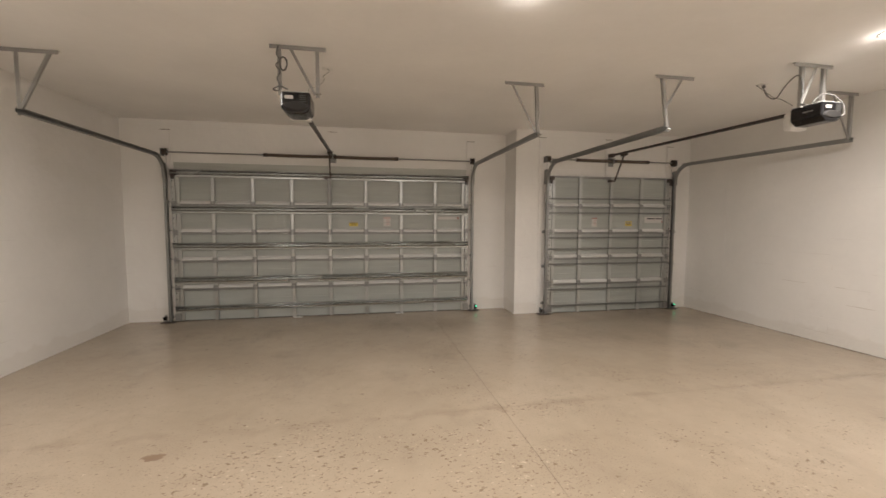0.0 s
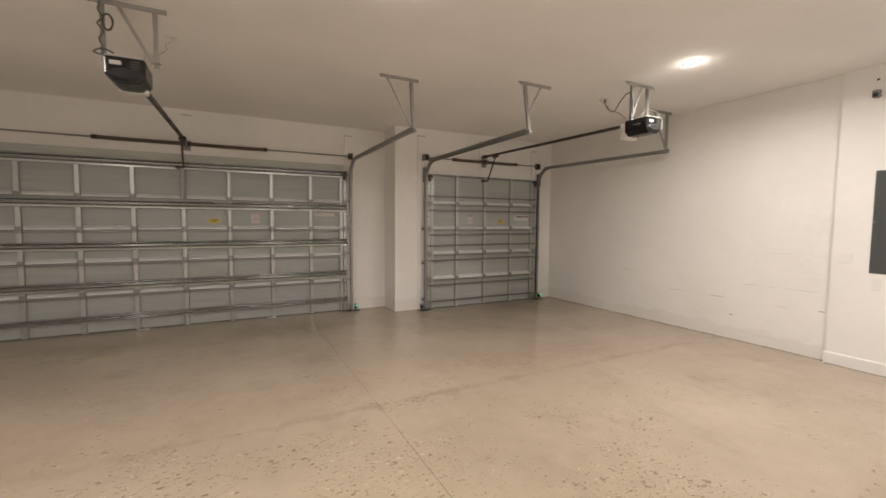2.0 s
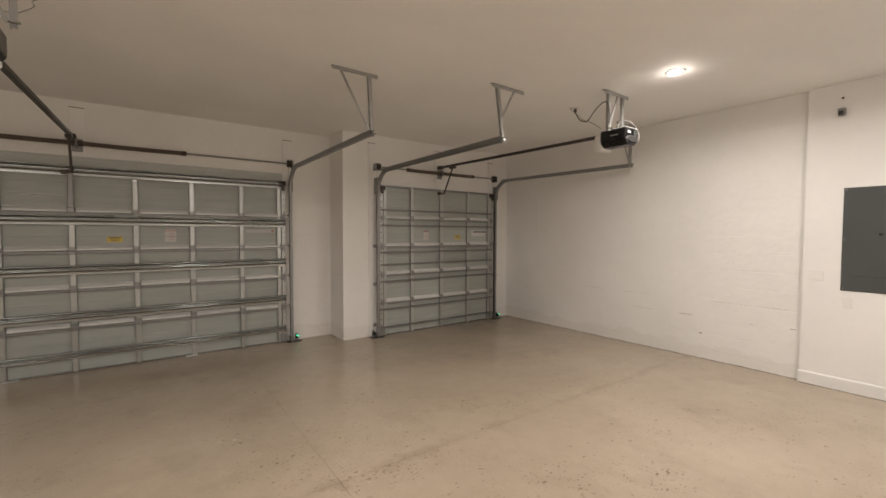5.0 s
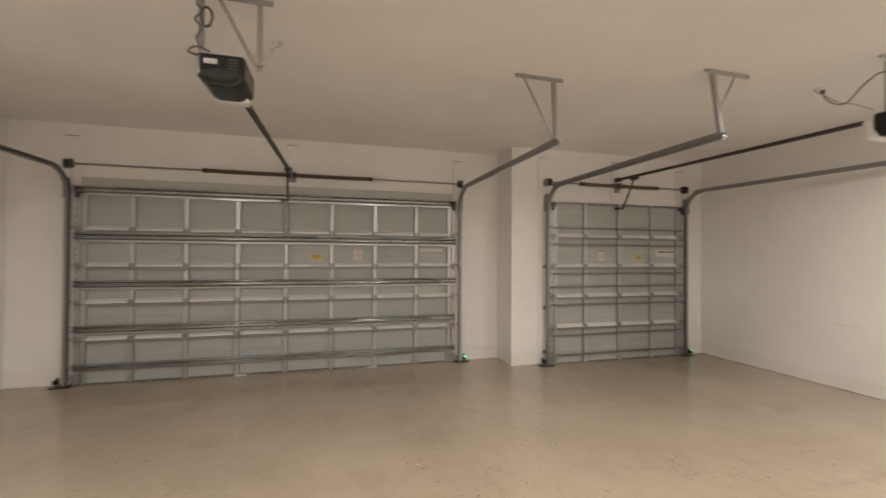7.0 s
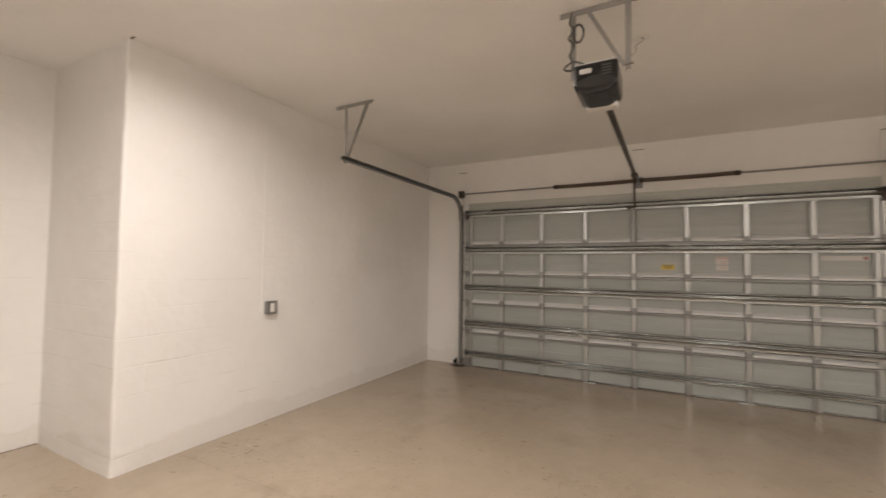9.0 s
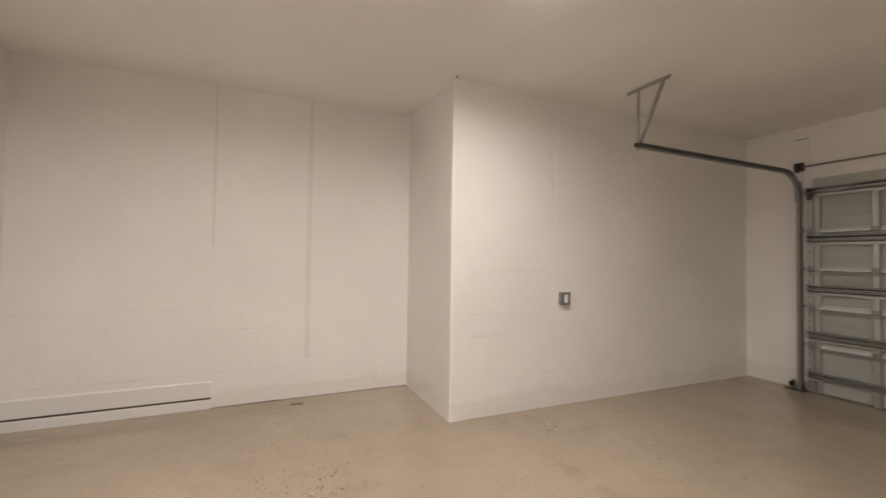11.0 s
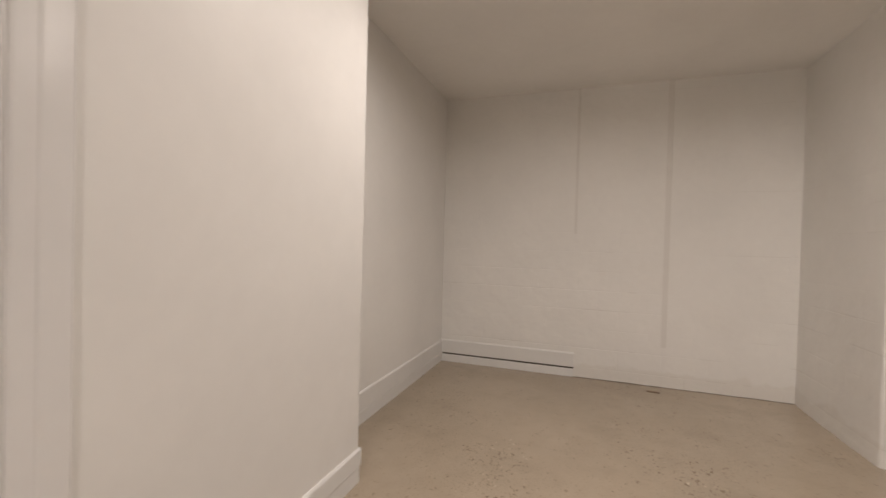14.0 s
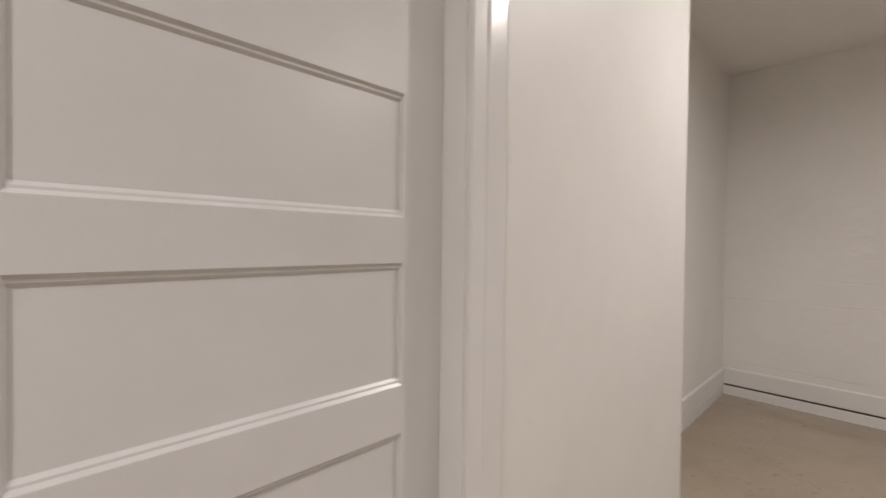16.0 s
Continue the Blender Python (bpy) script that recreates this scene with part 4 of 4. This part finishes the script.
# ---- electrical fittings on the east wall ----
def breaker_panel(y0, y1, z0, z1):
    x = FUR_X
    t = thing("breaker_panel", (x, (y0 + y1) / 2, z0), "dark grey steel breaker panel cover flush on the wall", "electrical panel", "breaker panels")
    cover = part("cover", box(x - 0.008, x, y0, y1, z0, z1, 0.003), PANEL_GREY, t)
    wdt = y1 - y0
    part("door", box(x - 0.012, x - 0.007, y0 + wdt * 0.14, y1 - wdt * 0.14, z0 + 0.16, z1 - 0.09, 0.002), PANEL_GREY, t)
    part("latch", box(x - 0.016, x - 0.011, y0 + wdt * 0.30, y0 + wdt * 0.37, z0 + 0.575, z0 + 0.600, 0.002), RUBBER, t)
    for yy in (y0 + 0.018, y1 - 0.018):
        for zz in (z0 + 0.02, (z0 + z1) / 2, z1 - 0.02):
            part("screw", tube([(x - 0.011, yy, zz), (x - 0.007, yy, zz)], 0.006, 8), ZINC, cover)
    return t


breaker_panel(2.022, 2.443, 1.056, 2.122)
breaker_panel(1.562, 1.983, 1.056, 2.122)


def wall_plate(y, z, w, h, gangs, label):
    x = FUR_X
    t = thing("wall_plate", (x, y, z), label, "wall plate")
    part("plate", box(x - 0.006, x, y - w / 2, y + w / 2, z - h / 2, z + h / 2, 0.003), WHITE_PLASTIC, t)
    for k in range(gangs):
        yy = y + (k - (gangs - 1) / 2) * 0.046
        part("rocker", box(x - 0.009, x - 0.005, yy - 0.016, yy + 0.016, z - 0.033, z + 0.033, 0.002), WHITE_PLASTIC, t)
    return t


wall_plate(2.636, 1.202, 0.118, 0.114, 2, "white double switch plate on the drywall")
wall_plate(2.378, 0.938, 0.072, 0.116, 1, "white single wall plate below the breaker panel")
t = thing("wall_detector", (FUR_X, 2.478, 2.905), "small dark detector unit high on the wall", "detector")
part("body", box(FUR_X - 0.055, FUR_X, 2.448, 2.508, 2.868, 2.945, 0.012, seg=2), BOX_GREY, t)
part("lens", box(FUR_X - 0.060, FUR_X - 0.050, 2.458, 2.498, 2.876, 2.915, 0.006, seg=2), PLASTIC, t)
tagged(part("cable_stub", tube([(FUR_X + 0.01, 2.478, 3.060), (FUR_X - 0.018, 2.478, 3.050)], 0.010, 8), PLASTIC), "small dark cable stub in the wall", "cable")
# surface raceway on the block wall
tagged(part("raceway", box(RIGHT_X - 0.005, RIGHT_X + 0.001, 6.603, 6.625, 0.63, CEIL - 0.75, 0.002), BLOCK), "thin white cable raceway on the block wall", "raceway")


# ---- socket on the west wall ----
t = thing("wall_socket", (LEFT_X, 4.775, 1.10), "grey steel surface socket box on the block wall", "socket")
part("box", box(LEFT_X, LEFT_X + 0.045, 4.718, 4.832, 1.040, 1.165, 0.005), BOX_GREY, t)
part("cover", box(LEFT_X + 0.044, LEFT_X + 0.050, 4.714, 4.836, 1.036, 1.169, 0.003), BOX_GREY, t)
part("outlet_face", box(LEFT_X + 0.049, LEFT_X + 0.054, 4.752, 4.798, 1.060, 1.145, 0.004), WHITE_PLASTIC, t)
tagged(part("conduit", box(LEFT_X - 0.001, LEFT_X + 0.003, 4.684, 4.714, 1.05, CEIL, 0.0015), BLOCK), "thin painted conduit down the block wall", "conduit")

# vertical seams in the alcove wall, drawn as thin strips in a darker colour
for y, z0, half in ((1.412, 1.60, 0.014), (2.322, 0.42, 0.026)):
    bm = box(ALCOVE_X - 0.002, ALCOVE_X + 0.0045, y - half, y + half, z0, CEIL, 0.002)
    tagged(part("raceway", bm, SEAM), "thin darker vertical strip along a seam of the block wall", "raceway", "alcove strips")
tagged(part("debris", box(-4.275, -4.235, 2.15, 2.27, 0.0, 0.007, 0.003), SCAB), "small dark scrap on the floor by the wall", "debris")


# ragged dark line where the paint stops short of the slab
def foot_line(name, a, b, out, label):
    rnd = random.Random(name)
    a, b, o = Vector(a), Vector(b), Vector(out)
    steps = int((b - a).length / 0.06)
    bm = bmesh.new()
    rows = []
    for k in range(steps + 1):
        p = a.lerp(b, k / steps)
        z = floor_z(p.y)
        h = 0.0025 + 0.004 * abs(noise.noise((p.x * 2.3, p.y * 2.3, 3.1))) + 0.003 * rnd.random()
        rows.append([bm.verts.new((p.x + o.x * d, p.y + o.y * d, z + q)) for d, q in ((0.0, 0.0), (0.0035, 0.0), (0.0025, h), (0.0, h))])
    for r0, r1 in zip(rows, rows[1:]):
        for k in range(4):
            bm.faces.new((r0[k], r0[(k + 1) % 4], r1[(k + 1) % 4], r1[k]))
    tagged(part(name, bm, JOINT), label, "trim", kind="structure")


FOOT = "ragged dark line along the wall foot"
foot_line("foot_line_east", (RIGHT_X, FUR_Y, 0), (RIGHT_X, PIER_Y, 0), (-1, 0, 0), FOOT)
foot_line("foot_line_alcove", (ALCOVE_X, 1.43, 0), (ALCOVE_X, JOG_Y, 0), (1, 0, 0), FOOT)
foot_line("foot_line_furred", (FUR_X - 0.015, BACK_Y + 0.02, 0), (FUR_X - 0.015, FUR_Y, 0), (-1, 0, 0), FOOT)
tagged(part("ceiling_mark", box(LEFT_X - 0.005, LEFT_X + 0.055, JOG_Y + 0.012, JOG_Y + 0.024, CEIL - 0.003, CEIL + 0.001), JOINT), "small dark scuff on the ceiling at the wall corner", "trim", kind="structure")



# mortar joints left open between the painted blocks
def open_joint(host, x, out, y0, y1, z, h, mat):
    rnd = random.Random(int(y0 * 1000))
    steps = max(4, int((y1 - y0) / 0.03))
    bm = bmesh.new()
    rows = []
    for k in range(steps + 1):
        u = k / steps
        y = y0 + (y1 - y0) * u
        half = 0.5 * h * (0.25 + 0.75 * math.sin(math.pi * u) ** 0.5) * (0.45 + 0.75 * rnd.random())
        mid = z + 0.0025 * noise.noise((y * 4.0, z, 1.0))
        rows.append([bm.verts.new((x + out * d, y, mid + q)) for d, q in ((-0.001, -half), (0.0012, -half), (0.0012, half), (-0.001, half))])
    for r0, r1 in zip(rows, rows[1:]):
        for k in range(4):
            bm.faces.new((r0[k], r0[(k + 1) % 4], r1[(k + 1) % 4], r1[k]))
    bm.faces.new(rows[0])
    bm.faces.new(rows[-1])
    part("open_joint", bm, mat, host, "thin dark crack between painted blocks")


for y0, y1, z, h, mat in ((5.23, 5.58, 0.768, 0.005, CRACK), (4.74, 4.88, 0.764, 0.007, CRACK), (4.43, 4.74, 0.549, 0.007, CRACK), (3.885, 4.075, 0.551, 0.008, CRACK_DARK),
                          (3.43, 3.67, 0.768, 0.006, CRACK), (3.27, 3.36, 0.769, 0.006, CRACK), (2.87, 3.19, 0.772, 0.006, CRACK), (3.12, 3.30, 0.543, 0.005, CRACK),
                          (3.765, 3.815, 0.330, 0.011, CRACK_DARK), (2.80, 2.86, 0.559, 0.009, CRACK_DARK), (3.15, 3.29, 1.199, 0.004, CRACK)):
    open_joint(EAST, RIGHT_X, -1, y0, y1, z, h, mat)
for y0, y1, z, h in ((3.665, 3.75, 0.978, 0.005), (3.665, 3.82, 0.772, 0.004), (4.46, 4.56, 0.343, 0.006), (3.90, 4.62, 1.397, 0.002)):
    open_joint(WEST, LEFT_X, 1, y0, y1, z, h, CRACK)

# pale strip on the wall above the wide door
bm = box(LD0 + 0.02, LD1 - 0.02, DOOR_Y - 0.022, DOOR_Y, 2.395, 2.545, 0.003)
box(LD0 + 0.02, LD1 - 0.02, DOOR_Y - 0.028, DOOR_Y - 0.021, 2.490, 2.502, 0.002, bm)
tagged(part("header_strip", bm, STOP_PAINT), "pale grey stop strip over the wide garage door", "trim", kind="structure")

# white strips added to stand for daylight leaking under the wide door
for x0, x1 in ((-0.58, -0.39), (1.09, 1.23)):
    y = DOOR_Y - 0.055
    z = floor_z(y)
    bm = bmesh.new()
    rows = []
    for k in range(7):
        x = x0 + (x1 - x0) * k / 6
        lift = 0.016 + 0.007 * noise.noise((x * 22.0, 1.3, 0.2))
        rows.append([bm.verts.new(v) for v in ((x, y - 0.020, z), (x, y - 0.019, z + 0.002), (x, y - 0.002, z + lift), (x, y, z + lift), (x, y, z))])
    for r0, r1 in zip(rows, rows[1:]):
        for k in range(5):
            bm.faces.new((r0[k], r0[(k + 1) % 5], r1[(k + 1) % 5], r1[k]))
    bm.faces.new(rows[0])
    bm.faces.new(rows[-1])
    tagged(part("daylight_strip", bm, WHITE_PLASTIC), "white strip standing for daylight leaking under the garage door", "tape", "tape scraps")

# worn patch in the floor coating
bm = bmesh.new()
rnd = random.Random(5)
n = 22
rim = [bm.verts.new((-0.96 + 0.075 * math.cos(2 * math.pi * k / n) * (0.6 + 0.6 * rnd.random()), 3.645 + 0.05 * math.sin(2 * math.pi * k / n) * (0.5 + 0.7 * rnd.random()), floor_z(3.645) + 0.0012)) for k in range(n)]
hub = bm.verts.new((-0.96, 3.645, floor_z(3.645) + 0.0022))
for k in range(n):
    bm.faces.new((rim[k], rim[(k + 1) % n], hub))
tagged(part("floor_scab", bm, SCAB), "small brown worn patch in the floor coating", "patch", kind="structure")


# ---- house door ----
def house_door():
    y = 0.181
    t = thing("house_door", ((HD0 + HD1) / 2, y, 0.0), "white panelled interior door, shut", "door")
    x0, x1 = HD0 + 0.018, HD1 - 0.018
    p0, p1 = -0.052, x1 - 0.108
    panels = [(0.408, 0.688), (0.790, 1.062), (1.171, 1.451), (1.553, 1.833)]
    bm = bmesh.new()
    zs = [0.012] + [v for p in panels for v in p] + [2.24]
    box(x0, p0, y - 0.040, y, 0.012, 2.24, 0, bm)
    box(p1, x1, y - 0.040, y, 0.012, 2.24, 0, bm)
    for a, b in zip(zs[0::2], zs[1::2]):
        box(p0, p1, y - 0.040, y, a, b, 0, bm)
    leaf = part("leaf", bm, DOOR_PAINT, t)
    for a, b in panels:
        bm = bmesh.new()
        loops = []
        for inset, depth in ((0.0, 0.0), (0.0065, -0.006), (0.011, -0.0065), (0.0175, -0.012), (0.022, -0.012)):
            loops.append([bm.verts.new((px, y + depth, pz)) for px, pz in ((p0 + 0.25 * inset, a + inset), (p1 - 0.25 * inset, a + inset), (p1 - 0.25 * inset, b - inset), (p0 + 0.25 * inset, b - inset))])
        for r0, r1 in zip(loops, loops[1:]):
            for k in range(4):
                bm.faces.new((r0[k], r0[(k + 1) % 4], r1[(k + 1) % 4], r1[k]))
        bm.faces.new(loops[-1])
        part("door_panel", bm, DOOR_PAINT, leaf)
    return t


house_door()
# jambs and casing
jamb = part("door_frame", box(HD0, HD0 + 0.016, BACK_Y - 0.13, BACK_Y, 0, HDZ, 0.001), TRIM)
tagged(jamb, "white painted frame and casing of the house door", "door frame", kind="structure")
part("jamb", box(HD1 - 0.016, HD1, BACK_Y - 0.13, BACK_Y, 0, HDZ, 0.001), TRIM, jamb)
part("jamb", box(HD0 + 0.016, HD1 - 0.016, BACK_Y - 0.13, BACK_Y, HDZ - 0.016, HDZ, 0.001), TRIM, jamb)


def casing(x_in, x_out, z1):
    w = x_out - x_in
    prof = [(0.0, 0.0), (0.0, 0.008), (0.05, 0.012), (0.37, 0.014)] + [(0.40, 0.0165), (0.43, 0.0185), (0.46, 0.0190), (0.93, 0.0188), (0.97, 0.0175), (1.0, 0.0135), (1.0, 0.0)]
    bm = bmesh.new()
    rings = [[bm.verts.new((x_in + a * w, BACK_Y + d, z)) for a, d in prof] for z in (0.0, z1)]
    n = len(prof)
    for k in range(n):
        bm.faces.new((rings[0][k], rings[0][(k + 1) % n], rings[1][(k + 1) % n], rings[1][k]))
    bm.faces.new(rings[0])
    bm.faces.new(rings[1])
    return bm


part("casing", casing(HD0 + 0.006, HD0 - 0.121, HDZ + 0.13), TRIM, jamb)
part("casing", casing(HD1 - 0.006, HD1 + 0.121, HDZ + 0.13), TRIM, jamb)
part("casing", box(HD0 + 0.006, HD1 - 0.006, BACK_Y, BACK_Y + 0.016, HDZ - 0.006, HDZ + 0.13, 0.003), TRIM, jamb)
